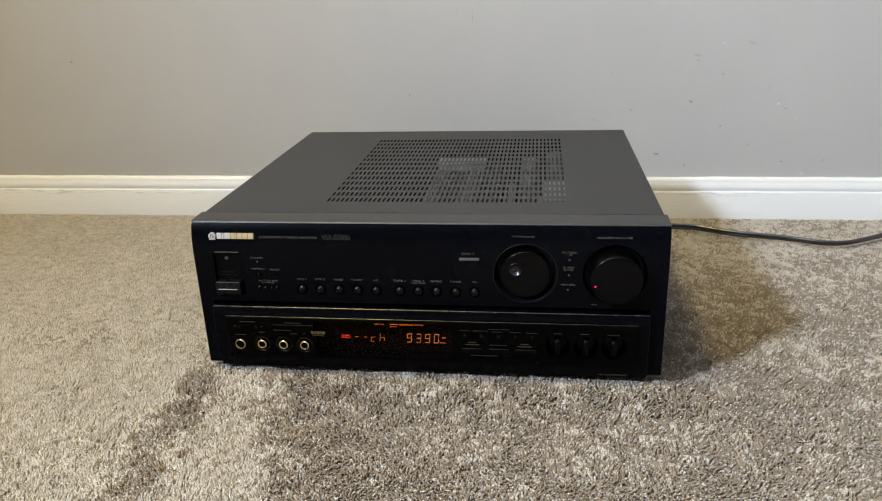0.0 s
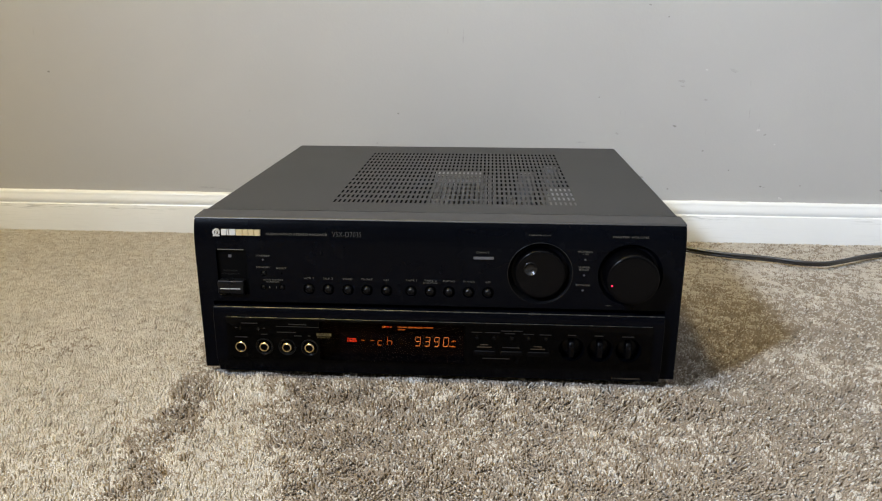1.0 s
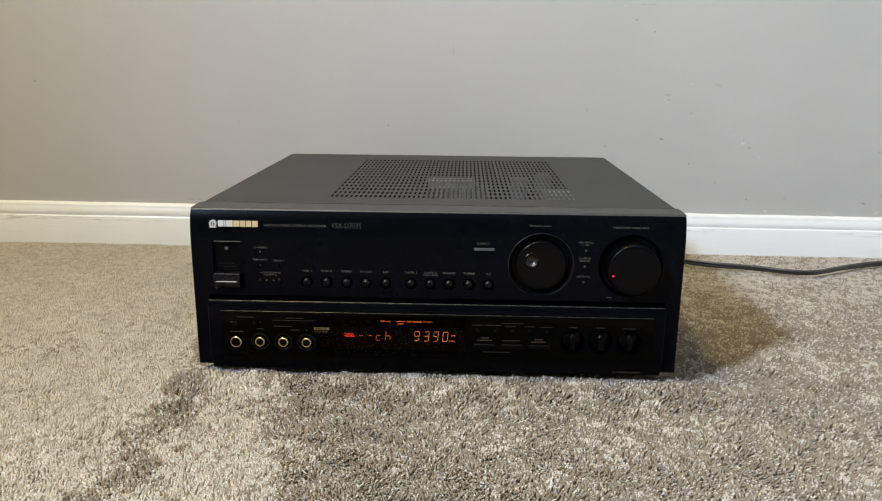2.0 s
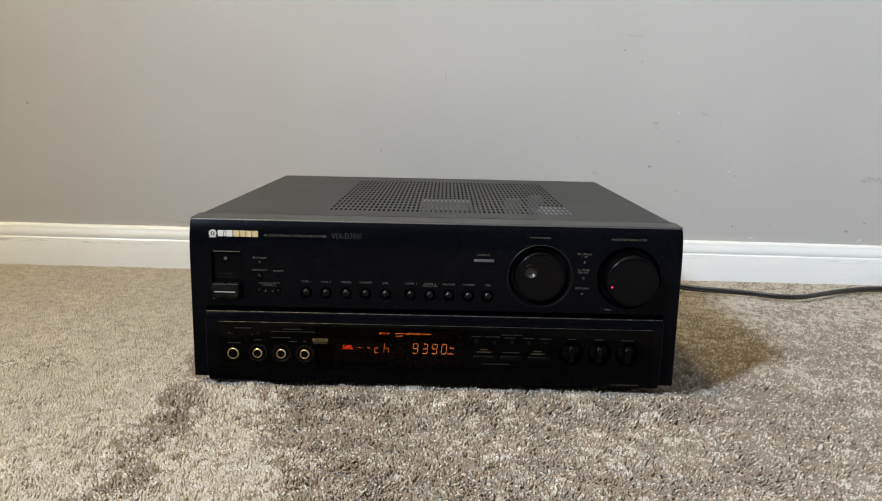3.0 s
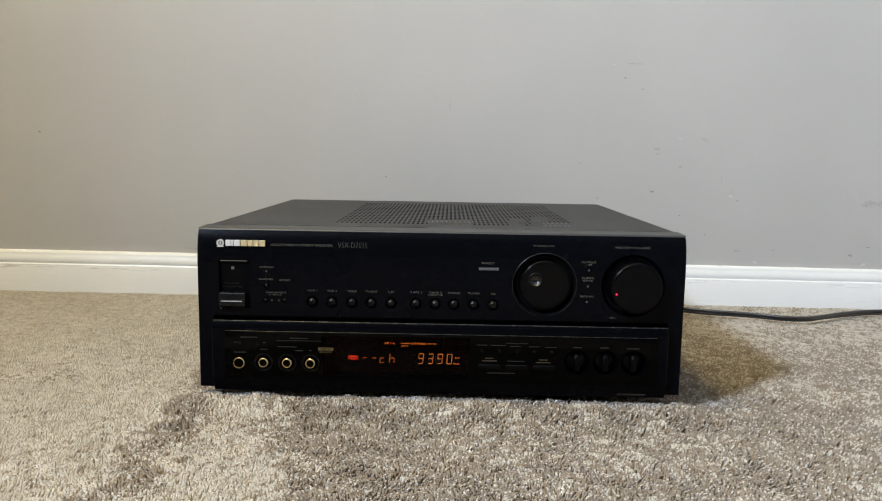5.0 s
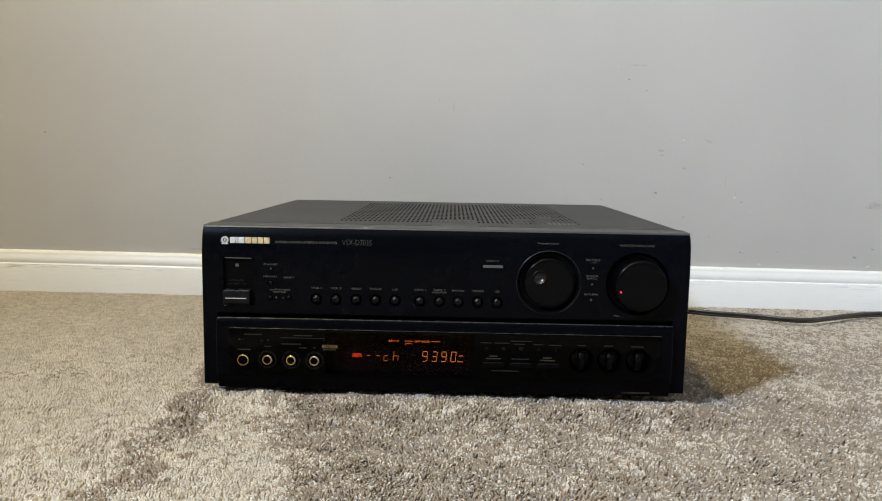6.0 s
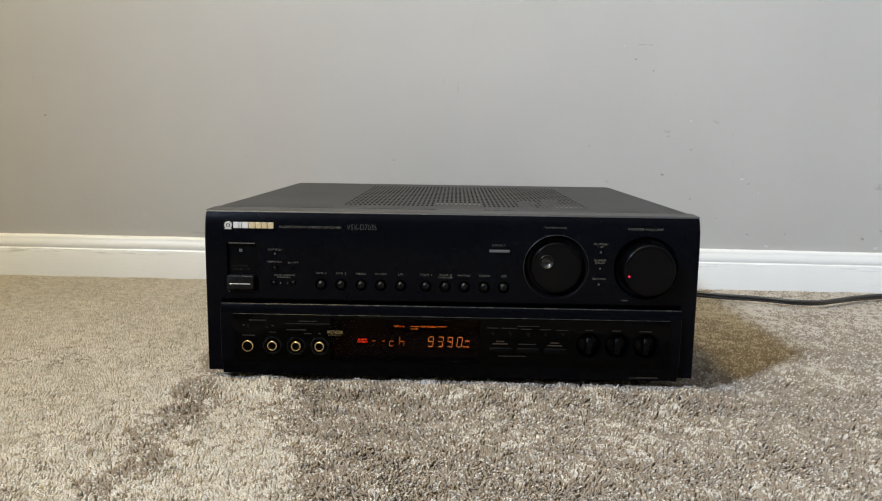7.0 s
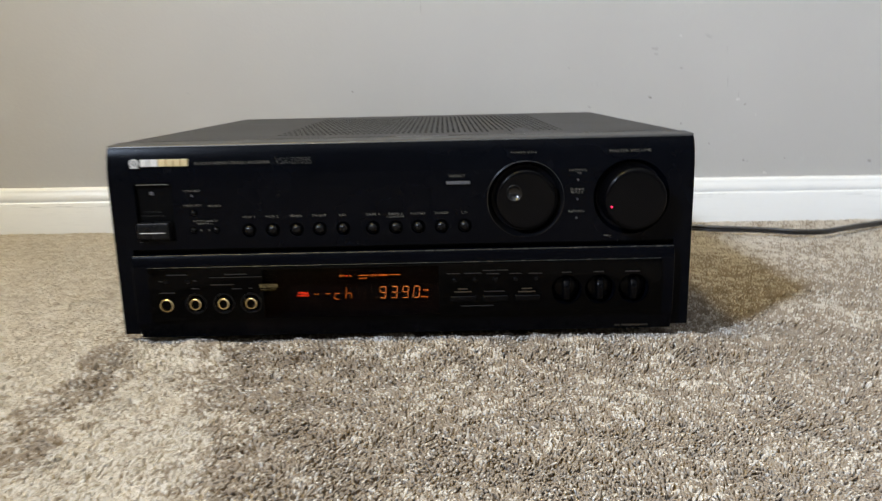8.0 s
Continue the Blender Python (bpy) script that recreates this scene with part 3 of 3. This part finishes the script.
# glossy fascia on it, with wells for jacks and knobs
JACKS = [-0.1518, -0.1314, -0.1112]
ZJ = 0.0389
Y = -0.0086
fas = box(-0.1852, 0.1868, Y, -0.0060, 0.0256, 0.0662, 0.0006)
cut = [box(DISP[0], DISP[1], -0.02, 0.0, DISP[2], DISP[3])]
for x in JACKS:
    cut.append(lathe([(0, -0.02), (0.0080, -0.02), (0.0080, Y), (0.0072, -0.0066), (0, -0.0066)], x, ZJ, 40))
for x in KNOBS:
    cut.append(lathe([(0, -0.02), (0.0111, -0.02), (0.0111, 0.0), (0, 0.0)], x, ZK, 40))
part("edge_highlight", extrude_x(rounded(Y + 0.0005, 0.0662, 0.00028), [(-0.1846, 0.0), (0.1862, 0.0)]), M_LINE, rec, "thin grey bead standing for the edge's highlight")
fascia = part("fascia", carve(fas, cut), M_GLOSS, rec, "glossy black fascia strip")
part("display_glass", box(DISP[0], DISP[1], Y + 0.0003, Y + 0.0013, DISP[2], DISP[3]), M_TINT, rec, "smoky tinted display glass", smooth=False).visible_shadow = False
disp = part("display", box(DISP[0], DISP[1], 0.0078, 0.0084, DISP[2], DISP[3]), M_TUBE, rec, "dark fluorescent display with amber digits", smooth=False)


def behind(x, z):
    """From the fascia's plane back to the tube's plane, along lines from one camera position to fit its view."""
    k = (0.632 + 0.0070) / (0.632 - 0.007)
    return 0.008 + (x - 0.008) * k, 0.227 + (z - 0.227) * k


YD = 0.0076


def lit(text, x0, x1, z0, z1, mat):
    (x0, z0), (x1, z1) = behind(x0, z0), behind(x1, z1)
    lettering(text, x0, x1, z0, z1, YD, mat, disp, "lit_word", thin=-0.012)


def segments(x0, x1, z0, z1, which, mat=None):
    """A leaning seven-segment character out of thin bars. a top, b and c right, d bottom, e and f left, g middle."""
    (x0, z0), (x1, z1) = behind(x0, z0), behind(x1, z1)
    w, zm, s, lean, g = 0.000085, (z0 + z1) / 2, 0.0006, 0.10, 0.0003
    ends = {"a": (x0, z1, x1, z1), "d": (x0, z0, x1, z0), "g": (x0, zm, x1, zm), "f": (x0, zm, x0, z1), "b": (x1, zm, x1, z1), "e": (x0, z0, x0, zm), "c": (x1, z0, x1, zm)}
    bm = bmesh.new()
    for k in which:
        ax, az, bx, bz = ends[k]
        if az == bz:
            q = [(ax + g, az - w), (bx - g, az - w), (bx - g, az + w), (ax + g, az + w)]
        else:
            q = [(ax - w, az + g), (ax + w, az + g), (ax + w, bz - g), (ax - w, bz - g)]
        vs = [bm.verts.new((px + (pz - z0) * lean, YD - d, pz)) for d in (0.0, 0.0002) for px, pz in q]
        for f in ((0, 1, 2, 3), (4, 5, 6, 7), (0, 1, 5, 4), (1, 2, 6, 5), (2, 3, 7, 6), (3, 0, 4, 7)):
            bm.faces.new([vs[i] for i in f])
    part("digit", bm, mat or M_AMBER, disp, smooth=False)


segments(-0.0183, -0.0142, 0.0402, 0.0487, "abfgcd")
segments(-0.0099, -0.0059, 0.0402, 0.0487, "abgcd")
segments(-0.0017, 0.0023, 0.0402, 0.0487, "abfgcd")
segments(0.0064, 0.0105, 0.0402, 0.0487, "abcdef")
segments(-0.0514, -0.0478, 0.0400, 0.0486, "ged", M_AMBERDIM)
segments(-0.0432, -0.0392, 0.0400, 0.0486, "fgec", M_AMBERDIM)
segments(-0.0667, -0.0631, 0.0398, 0.0486, "g", M_AMBERDIM)
segments(-0.0584, -0.0550, 0.0398, 0.0486, "g", M_AMBERDIM)
lit("FM", 0.0140, 0.0172, 0.0448, 0.0460, M_AMBERDIM)
lit("MHz", 0.0122, 0.0172, 0.0399, 0.0410, M_AMBERDIM)
lit("TUNED", -0.0785, -0.0708, 0.0446, 0.0459, M_RED)
lit("STEREO", -0.0788, -0.0702, 0.0426, 0.0439, M_RED)
lit("SP", -0.0472, -0.0434, 0.0568, 0.0582, M_AMBERDIM)
lit(">", -0.0426, -0.0412, 0.0570, 0.0581, M_RED)
lit("A", -0.0402, -0.0386, 0.0568, 0.0582, M_AMBERDIM)
lit("DSP MODE", -0.0242, -0.0118, 0.0568, 0.0582, M_AMBERDIM)
lit("JAZZ", -0.0330, -0.0270, 0.0547, 0.0558, M_AMBERDIM)
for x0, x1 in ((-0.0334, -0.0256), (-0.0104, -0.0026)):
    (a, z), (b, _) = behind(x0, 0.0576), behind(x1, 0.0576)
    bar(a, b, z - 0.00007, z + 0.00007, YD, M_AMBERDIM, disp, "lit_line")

# lower panel's print: what cannot be read stays a bar
for x0, x1, z, h in ((-0.1713, -0.1568, 0.0606, 5), (-0.1770, -0.1750, 0.0560, 5), (-0.1520, -0.1500, 0.0560, 5), (-0.1290, -0.1132, 0.0603, 5), (-0.1402, -0.1022, 0.0583, 3), (-0.1397, -0.1230, 0.0527, 5), (-0.1542, -0.1486, 0.0502, 5),
                     (-0.1245, -0.1178, 0.0495, 5), (-0.1122, -0.1100, 0.0497, 5), (-0.1776, -0.1666, 0.0472, 5), (0.0320, 0.0412, 0.0575, 4), (0.0440, 0.0568, 0.0575, 4), (0.0576, 0.0670, 0.0594, 4), (0.0680, 0.0760, 0.0595, 4),
                     (0.0606, 0.0697, 0.0569, 4), (0.0769, 0.0857, 0.0568, 4), (0.0907, 0.1008, 0.0566, 4), (0.0588, 0.0736, 0.0437, 5), (0.0418, 0.0655, 0.0330, 5),
                     (0.1150, 0.1218, 0.0568, 5), (0.1378, 0.1452, 0.0568, 5), (0.1608, 0.1712, 0.0566, 5)):
    bar(x0, x1, z, z + h * 0.00016, Y, M_PRINTDIM, fascia)
for x0, x1, z in ((0.0388, 0.0477, 0.0456), (0.0359, 0.0506, 0.0434), (0.0849, 0.0941, 0.0450), (0.0823, 0.0968, 0.0427)):
    bar(x0 + 0.001, x1 - 0.001, z + 0.0002, z + 0.0011, Y, M_PRINTGREY, fascia)
lettering("MULTI-ROOM", -0.1042, -0.0914, 0.0502, 0.0531, Y, M_PRINTGOLD, fascia, label="bold gold lettering", thin=0.02)
lettering("REMOTE", -0.1034, -0.0924, 0.0483, 0.0495, Y, M_PRINTGOLD, fascia)
for x0, x1 in ((0.1556, 0.1572), (0.1578, 0.1594), (0.1604, 0.1800)):
    bar(x0, x1, 0.0138, 0.0152, -0.0024, M_PRINTLOW, lower, label="dim gold print")

# jacks
def jack(x, ring_r, hole_r, well):
    j = part("jack", lathe([(ring_r - 0.0003, -0.0066), (ring_r, Y - 0.0016), (ring_r - 0.0004, Y - 0.0021), (hole_r + 0.0003, Y - 0.0021), (hole_r, Y - 0.0016), (hole_r, -0.0067)], x, ZJ if well else 0.0384, 36), M_BRASS, rec, "gold plated round jack")
    part("socket", lathe([(0, -0.0071), (hole_r, -0.0072), (hole_r, -0.0066)], x, ZJ if well else 0.0384, 24), M_WELL, j, "black socket hole")
    if well:
        part("collar", lathe([(0.0063, -0.0066), (0.0064, Y + 0.0002), (0.0070, Y - 0.0004), (0.0079, Y - 0.0002), (0.0080, Y + 0.001)], x, ZJ, 36), M_BTN, j, "black plastic collar")


jack(-0.1728, 0.0049, 0.0039, False)
for x in JACKS:
    jack(x, 0.0043, 0.0030, True)
for x in (-0.1722, -0.1565):
    part("small_button", lathe([(0, Y - 0.0016), (0.0011, Y - 0.0013), (0.0016, Y)], x, 0.0560, 16), M_BTN, rec)
for x in (0.0370, 0.0519, 0.0668, 0.0815, 0.0963):
    part("small_button", lathe([(0, Y - 0.0022), (0.0010, Y - 0.0020), (0.0016, Y - 0.0010), (0.0018, Y)], x, 0.0530, 18), M_BTN, rec)
for x0, x1 in ((0.0338, 0.0532), (0.0573, 0.0766), (0.0807, 0.1000)):
    part("pill_button", box(x0, x1, Y - 0.0018, Y + 0.001, 0.0363, 0.0412, 0.0015, 3), M_KNOB, rec, "long rounded black push button")
for x in KNOBS:
    k = part("tone_knob", lathe([(0, -0.0020), (0.0078, -0.0024), (0.0088, -0.0018), (0.0092, -0.0004), (0.0093, 0.0038)], x, ZK, 40), M_KNOB, rec, "small black sunken rotary knob with a grip bar")
    grip = extrude_x([(0.000, ZK - 0.0088), (-0.0066, ZK - 0.0088), (-0.0088, ZK - 0.0074), (-0.0100, ZK - 0.0010), (-0.0098, ZK + 0.0020), (-0.0086, ZK + 0.0052), (-0.0060, ZK + 0.0076), (0.000, ZK + 0.0082)],
                     [(x - 0.0026, 0.0012), (x - 0.0022, 0.0004), (x - 0.0016, 0.0), (x + 0.0016, 0.0), (x + 0.0022, 0.0004), (x + 0.0026, 0.0012)])
    part("grip", grip, M_KNOB, k)

# lid: folded steel with rows of slots
L, R, F, B, Z = -0.2085, 0.2085, 0.0296, 0.3775, 0.1545
cols, rows_n, px, py, sw_, sl = 51, 14, 0.00447, 0.01940, 0.0019, 0.0112
vx0, vy0 = -0.0990, 0.0685
xs = sorted({L + 0.003, R - 0.003, *[round(vx0 + i * px + d, 6) for i in range(cols) for d in (-sw_ / 2, sw_ / 2)]})
ys = sorted({F, B, *[round(vy0 + j * py + d, 6) for j in range(rows_n) for d in (-sl / 2, sl / 2)]})
bm = bmesh.new()
grid = [[bm.verts.new((x, y, Z)) for y in ys] for x in xs]
for i in range(len(xs) - 1):
    for j in range(len(ys) - 1):
        if not (i % 2 == 1 and j % 2 == 1 and i < len(xs) - 2 and j < len(ys) - 2):
            bm.faces.new((grid[i][j], grid[i + 1][j], grid[i + 1][j + 1], grid[i][j + 1]))
for side, sx in ((0, -1), (len(xs) - 1, 1)):
    prev = [grid[side][0], grid[side][-1]]
    x0 = xs[side]
    for dx, dz in ((0.0012, -0.0002), (0.0022, -0.0008), (0.0028, -0.0018), (0.003, -0.003), (0.003, -0.1405)):
        cur = [bm.verts.new((x0 + sx * dx, F, Z + dz)), bm.verts.new((x0 + sx * dx, B, Z + dz))]
        if prev[0] is grid[side][0]:
            bm.faces.new([*grid[side], cur[1], cur[0]])
        else:
            bm.faces.new((prev[0], prev[1], cur[1], cur[0]))
        prev = cur
bmesh.ops.solidify(bm, geom=bm.faces[:], thickness=0.0009)
part("lid", bm, M_LID, rec, "dark grey steel lid with rows of vent slots")
part("back_panel", box(-0.205, 0.205, 0.374, 0.3765, 0.014, 0.1528), M_CHASSIS, rec, smooth=False)
part("bottom_plate", box(-0.206, 0.206, 0.0342, 0.374, 0.0125, 0.0140), M_CHASSIS, rec, smooth=False)

# what shows through the slots
part("circuit_board", box(-0.19, 0.19, 0.045, 0.36, 0.030, 0.032), M_BOARD, rec, "dark circuit board", smooth=False)
sink = part("heat_sink", box(-0.020, 0.052, 0.120, 0.1279, 0.034, 0.124), M_ALU, rec, "finned aluminium heat sink", smooth=False)
for i in range(13):
    x = -0.020 + i * 0.0058
    part("fin", box(x, x + 0.0016, 0.128, 0.325, 0.034, 0.1278), M_ALU, sink, smooth=False)
part("rail", box(-0.020, 0.0364, 0.272, 0.300, 0.1280, 0.1370), M_CANS, sink, "bright metal rail across the fins", smooth=False)
part("shield_can", box(0.100, 0.150, 0.050, 0.100, 0.034, 0.150, 0.002), M_DULL, rec, "dull grey shielding can")
part("steel_can", box(0.106, 0.138, 0.104, 0.165, 0.034, 0.148, 0.002), M_CANS, rec, "bright steel can")
part("bracket", box(0.066, 0.072, 0.170, 0.250, 0.034, 0.120, 0.001), M_ALU, rec, "thin steel bracket")
for x, y in ((0.120, 0.305), (0.089, 0.273)):
    can = lathe([(0, -0.142), (0.009, -0.142), (0.010, -0.140), (0.010, -0.034)], 0, 0, 24)
    bmesh.ops.rotate(can, verts=can.verts, matrix=Matrix.Rotation(radians(-90), 3, "X"))
    bmesh.ops.translate(can, verts=can.verts, vec=(x, y, 0))
    if max(v.co.z for v in can.verts) < 0:
        bmesh.ops.scale(can, verts=can.verts, vec=(1, 1, -1))
    part("capacitor", can, M_STEEL, rec, "metal topped capacitor can")

# feet, pressed into the pile
for x in (-0.172, 0.172):
    for y in (0.060, 0.335):
        f = lathe([(0, -0.013), (0.021, -0.013), (0.021, 0.002), (0.019, 0.0045), (0, 0.0045)], 0, 0, 32)
        bmesh.ops.rotate(f, verts=f.verts, matrix=Matrix.Rotation(radians(90), 3, "X"))
        zs = [v.co.z for v in f.verts]
        bmesh.ops.translate(f, verts=f.verts, vec=(x, y, 0.0127 - max(zs)))
        part("foot", f, M_RUBBER, rec, "round black rubber foot")

# ---- power cord: two joined strands, held just above the pile to fit the camera's view ----
cord = tagged(new("power_cord"), "black two-strand power cord lying loose on the carpet", "power cord")
way = [(0.15, 0.368, 0.045), (0.165, 0.388, 0.042), (0.205, 0.42, 0.024), (0.25, 0.427, 0.012), (0.3, 0.4285, 0.0081), (0.33, 0.425, 0.0081), (0.36, 0.41, 0.0081), (0.39, 0.397, 0.0081), (0.42, 0.39, 0.0081), (0.45, 0.381, 0.0081),
       (0.48, 0.368, 0.0081), (0.51, 0.367, 0.0081), (0.54, 0.381, 0.0081), (0.57, 0.399, 0.0076), (0.6, 0.414, 0.0071), (0.63, 0.425, 0.0071), (0.67, 0.435, 0.0066), (0.72, 0.443, 0.0061), (0.85, 0.452, 0.0051), (1.1, 0.457, 0.0051), (1.5, 0.447, 0.0051)]


def smooth_path(pts, n=10):
    out = []
    for i in range(len(pts) - 1):
        a, b, c, d = (Vector(pts[max(0, min(len(pts) - 1, i + k))]) for k in (-1, 0, 1, 2))
        for s in range(n):
            u = s / n
            out.append(0.5 * (2 * b + (c - a) * u + (2 * a - 5 * b + 4 * c - d) * u * u + (3 * b - a - 3 * c + d) * u ** 3))
    return out + [Vector(pts[-1])]


def tube(pts, r, seg=16):
    bm = bmesh.new()
    rings = []
    for i, p in enumerate(pts):
        d = (pts[min(i + 1, len(pts) - 1)] - pts[max(i - 1, 0)]).normalized()
        s = d.cross(Vector((0, 0, 1))).normalized()
        u = s.cross(d)
        rings.append([bm.verts.new(p + r * (math.cos(2 * math.pi * k / seg) * s + math.sin(2 * math.pi * k / seg) * u)) for k in range(seg)])
    for a, b in zip(rings, rings[1:]):
        for k in range(seg):
            bm.faces.new((a[k], a[(k + 1) % seg], b[(k + 1) % seg], b[k]))
    bm.faces.new(rings[0])
    bm.faces.new(rings[-1][::-1])
    return bm


line = smooth_path(way)
for side in (-1, 1):
    pts = []
    for i, p in enumerate(line):
        d = line[min(i + 1, len(line) - 1)] - line[max(i - 1, 0)]
        a = 1.15 + 0.25 * math.sin(i * 0.045)
        off = d.cross(Vector((0, 0, 1))).normalized() * math.cos(a) + Vector((0, 0, 1)) * math.sin(a)
        pts.append(p + off * 0.0023 * side)
    part("strand", tube(pts, 0.0022), M_CORD, cord)

# ---- carpet ----
structure("floor", box(WALL_W - T, WALL_E + T, WALL_S - T, WALL_N + T, -0.06, -0.0070), M_FLOOR, "beige cut-pile carpet floor", "carpet")
structure("carpet_base", box(-1.0, 1.0, -0.26, WALL_N - 0.013, -0.0070, -0.0046), M_BASE, "beige base of the carpet pile", "carpet")


# brushed strokes of the nap along y: x, and how far the yarns lie down there, away from the room (+) or into it (-);
# the lower, the more yarns get the shaded copy, the left kept bright
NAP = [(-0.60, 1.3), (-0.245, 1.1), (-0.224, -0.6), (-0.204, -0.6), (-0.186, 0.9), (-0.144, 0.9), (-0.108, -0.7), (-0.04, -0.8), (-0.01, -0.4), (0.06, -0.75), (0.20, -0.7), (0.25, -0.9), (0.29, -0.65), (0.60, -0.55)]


def drift(x, y, size, seed):
    """Smooth random values between about -1 and 1 that change over the given distance."""
    g = np.random.default_rng(seed).uniform(-1, 1, (256, 256))
    u, v = x / size + 100, y / size + 100
    i, j = np.floor(u).astype(int), np.floor(v).astype(int)
    a, b = u - i, v - j
    a, b = a * a * (3 - 2 * a), b * b * (3 - 2 * b)
    i, j, i1, j1 = i % 256, j % 256, (i + 1) % 256, (j + 1) % 256
    return (g[i, j] * (1 - a) + g[i1, j] * a) * (1 - b) + (g[i, j1] * (1 - a) + g[i1, j1] * a) * b


def pile():
    """Single yarns, each a short bent three-sided tuft, over the stretch of floor round the receiver."""
    rng = np.random.default_rng(5)
    pitch = 0.00152
    gx, gy = np.meshgrid(np.arange(-0.90, 0.95, pitch), np.arange(-0.24, WALL_N - 0.012, pitch))
    x, y = gx.ravel(), gy.ravel()
    x, y = x + rng.uniform(-0.6, 0.6, x.size) * pitch, y + rng.uniform(-0.6, 0.6, x.size) * pitch
    wide = 0.38 + 0.60 * (y + 0.2)
    keep = (np.abs(x) < wide) & (y < WALL_N - 0.0135) & ~((np.abs(x) < 0.18) & (y > 0.05) & (y < 0.35))
    x, y = x[keep], y[keep]
    n = x.size
    turn = rng.uniform(0, 2 * np.pi, n)
    # yarns stand in tufts: each leans with its tuft and closes towards the tuft's middle
    cell = 0.0060
    ix, iy = np.floor(x / cell).astype(int), np.floor(y / cell).astype(int)
    far, cx, cy, key = np.full(n, 9.0), np.zeros(n), np.zeros(n), np.zeros(n, int)
    jitter = rng.uniform(0.02, 0.98, (3, 512, 512))
    for dx in (-1, 0, 1):
        for dy in (-1, 0, 1):
            jx, jy = (ix + dx) % 512, (iy + dy) % 512
            mx, my = (ix + dx + jitter[0, jx, jy]) * cell, (iy + dy + jitter[1, jx, jy]) * cell
            d = np.hypot(x - mx, y - my)
            near = d < far
            far[near], cx[near], cy[near], key[near] = d[near], mx[near], my[near], (jx * 512 + jy)[near]
    tuft = rng.uniform(-1, 1, (3, 512 * 512))
    pull = rng.uniform(0.25, 0.7, n)
    # here and there a yarn stands out and lies across its neighbours
    stray = rng.uniform(0, 1, n) < 0.075
    lx = (cx - x) * pull * 0.25 + tuft[0, key] * 0.0013 + rng.normal(0, 0.0007, n) + stray * rng.normal(0, 0.0026, n)
    ly = (cy - y) * pull * 0.25 + tuft[1, key] * 0.0011 + rng.normal(0, 0.0006, n) + stray * rng.normal(0, 0.0020, n)
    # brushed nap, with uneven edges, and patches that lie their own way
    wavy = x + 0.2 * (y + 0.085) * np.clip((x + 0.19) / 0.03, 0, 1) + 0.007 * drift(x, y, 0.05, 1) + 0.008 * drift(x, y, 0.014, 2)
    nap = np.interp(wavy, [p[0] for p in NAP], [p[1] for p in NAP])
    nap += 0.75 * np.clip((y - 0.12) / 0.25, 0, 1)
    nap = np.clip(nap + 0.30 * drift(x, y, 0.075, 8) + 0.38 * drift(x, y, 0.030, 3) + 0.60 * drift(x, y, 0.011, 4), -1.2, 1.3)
    ly += 0.0042 * nap
    lx += 0.0022 * drift(x, y, 0.024, 6) + 0.0012 * drift(x, y, 0.010, 7)
    high = 0.0088 + 0.0007 * stray - 0.0010 * nap ** 2 + 0.0003 * tuft[2, key] - 0.13 * far + rng.uniform(-0.0002, 0.0002, n) + 0.0003 * np.sin(x * 70 + 3 * np.sin(y * 40))
    # the pile is lifted before the receiver to fit the camera's view, hiding the gap under it
    lift = 0.0095 * np.exp(-((y + 0.004) / 0.030) ** 2) * (1 + 0.12 * drift(x, y, 0.008, 9)) * np.clip((0.26 - np.abs(x)) / 0.045, 0, 1)
    # low nap gives whole yarns the darker copy: the nap's shade put into colour
    shaded_yarn = (nap + 0.75 * tuft[2, key] + rng.normal(0, 0.35, n) < 0.10) & ~stray
    wid = rng.uniform(0.0010, 0.0015, n)
    bend = rng.uniform(-0.0006, 0.0006, (2, n))
    levels = [(0.3, 0.25, 1.0), (1.0, 1.0, 0.7)]
    k_n = len(levels) * 3
    verts = np.zeros((n, k_n, 3), np.float32)
    for k, (h, s, w) in enumerate(levels):
        for c in range(3):
            a = turn + c * 2 * np.pi / 3 + k * 0.6
            mid = math.sin(h * math.pi)
            verts[:, k * 3 + c, 0] = x + lx * s + bend[0] * mid + np.cos(a) * wid * w
            verts[:, k * 3 + c, 1] = y + ly * s + bend[1] * mid + np.sin(a) * wid * w
            verts[:, k * 3 + c, 2] = -0.0085 + lift + high * h
    quads = []
    for k in range(len(levels) - 1):
        for c in range(3):
            quads.append((k * 3 + c, k * 3 + (c + 1) % 3, k * 3 + 3 + (c + 1) % 3, k * 3 + 3 + c))
    q = np.array(quads)[None] + (np.arange(n) * k_n)[:, None, None]
    tops = np.array([[k_n - 3, k_n - 2, k_n - 1]])[None] + (np.arange(n) * k_n)[:, None, None]
    me = bpy.data.meshes.new("carpet_pile")
    me.vertices.add(n * k_n)
    me.vertices.foreach_set("co", verts.ravel())
    loops = np.concatenate([q.reshape(n, -1), tops.reshape(n, -1)], axis=1).ravel()
    sizes = np.tile([4] * len(quads) + [3], n)
    me.loops.add(loops.size)
    me.loops.foreach_set("vertex_index", loops.astype(np.int32))
    me.polygons.add(sizes.size)
    me.polygons.foreach_set("loop_start", np.concatenate([[0], np.cumsum(sizes)[:-1]]).astype(np.int32))
    me.polygons.foreach_set("use_smooth", np.ones(sizes.size, bool))
    me.polygons.foreach_set("material_index", np.repeat(shaded_yarn, 4).astype(np.int32))
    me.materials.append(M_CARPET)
    me.materials.append(M_SHADED)
    me.update(calc_edges=True)
    me.validate()
    return tagged(new("carpet_pile", me), "beige twisted cut-pile carpet yarns", "carpet", kind="stuff")


pile()
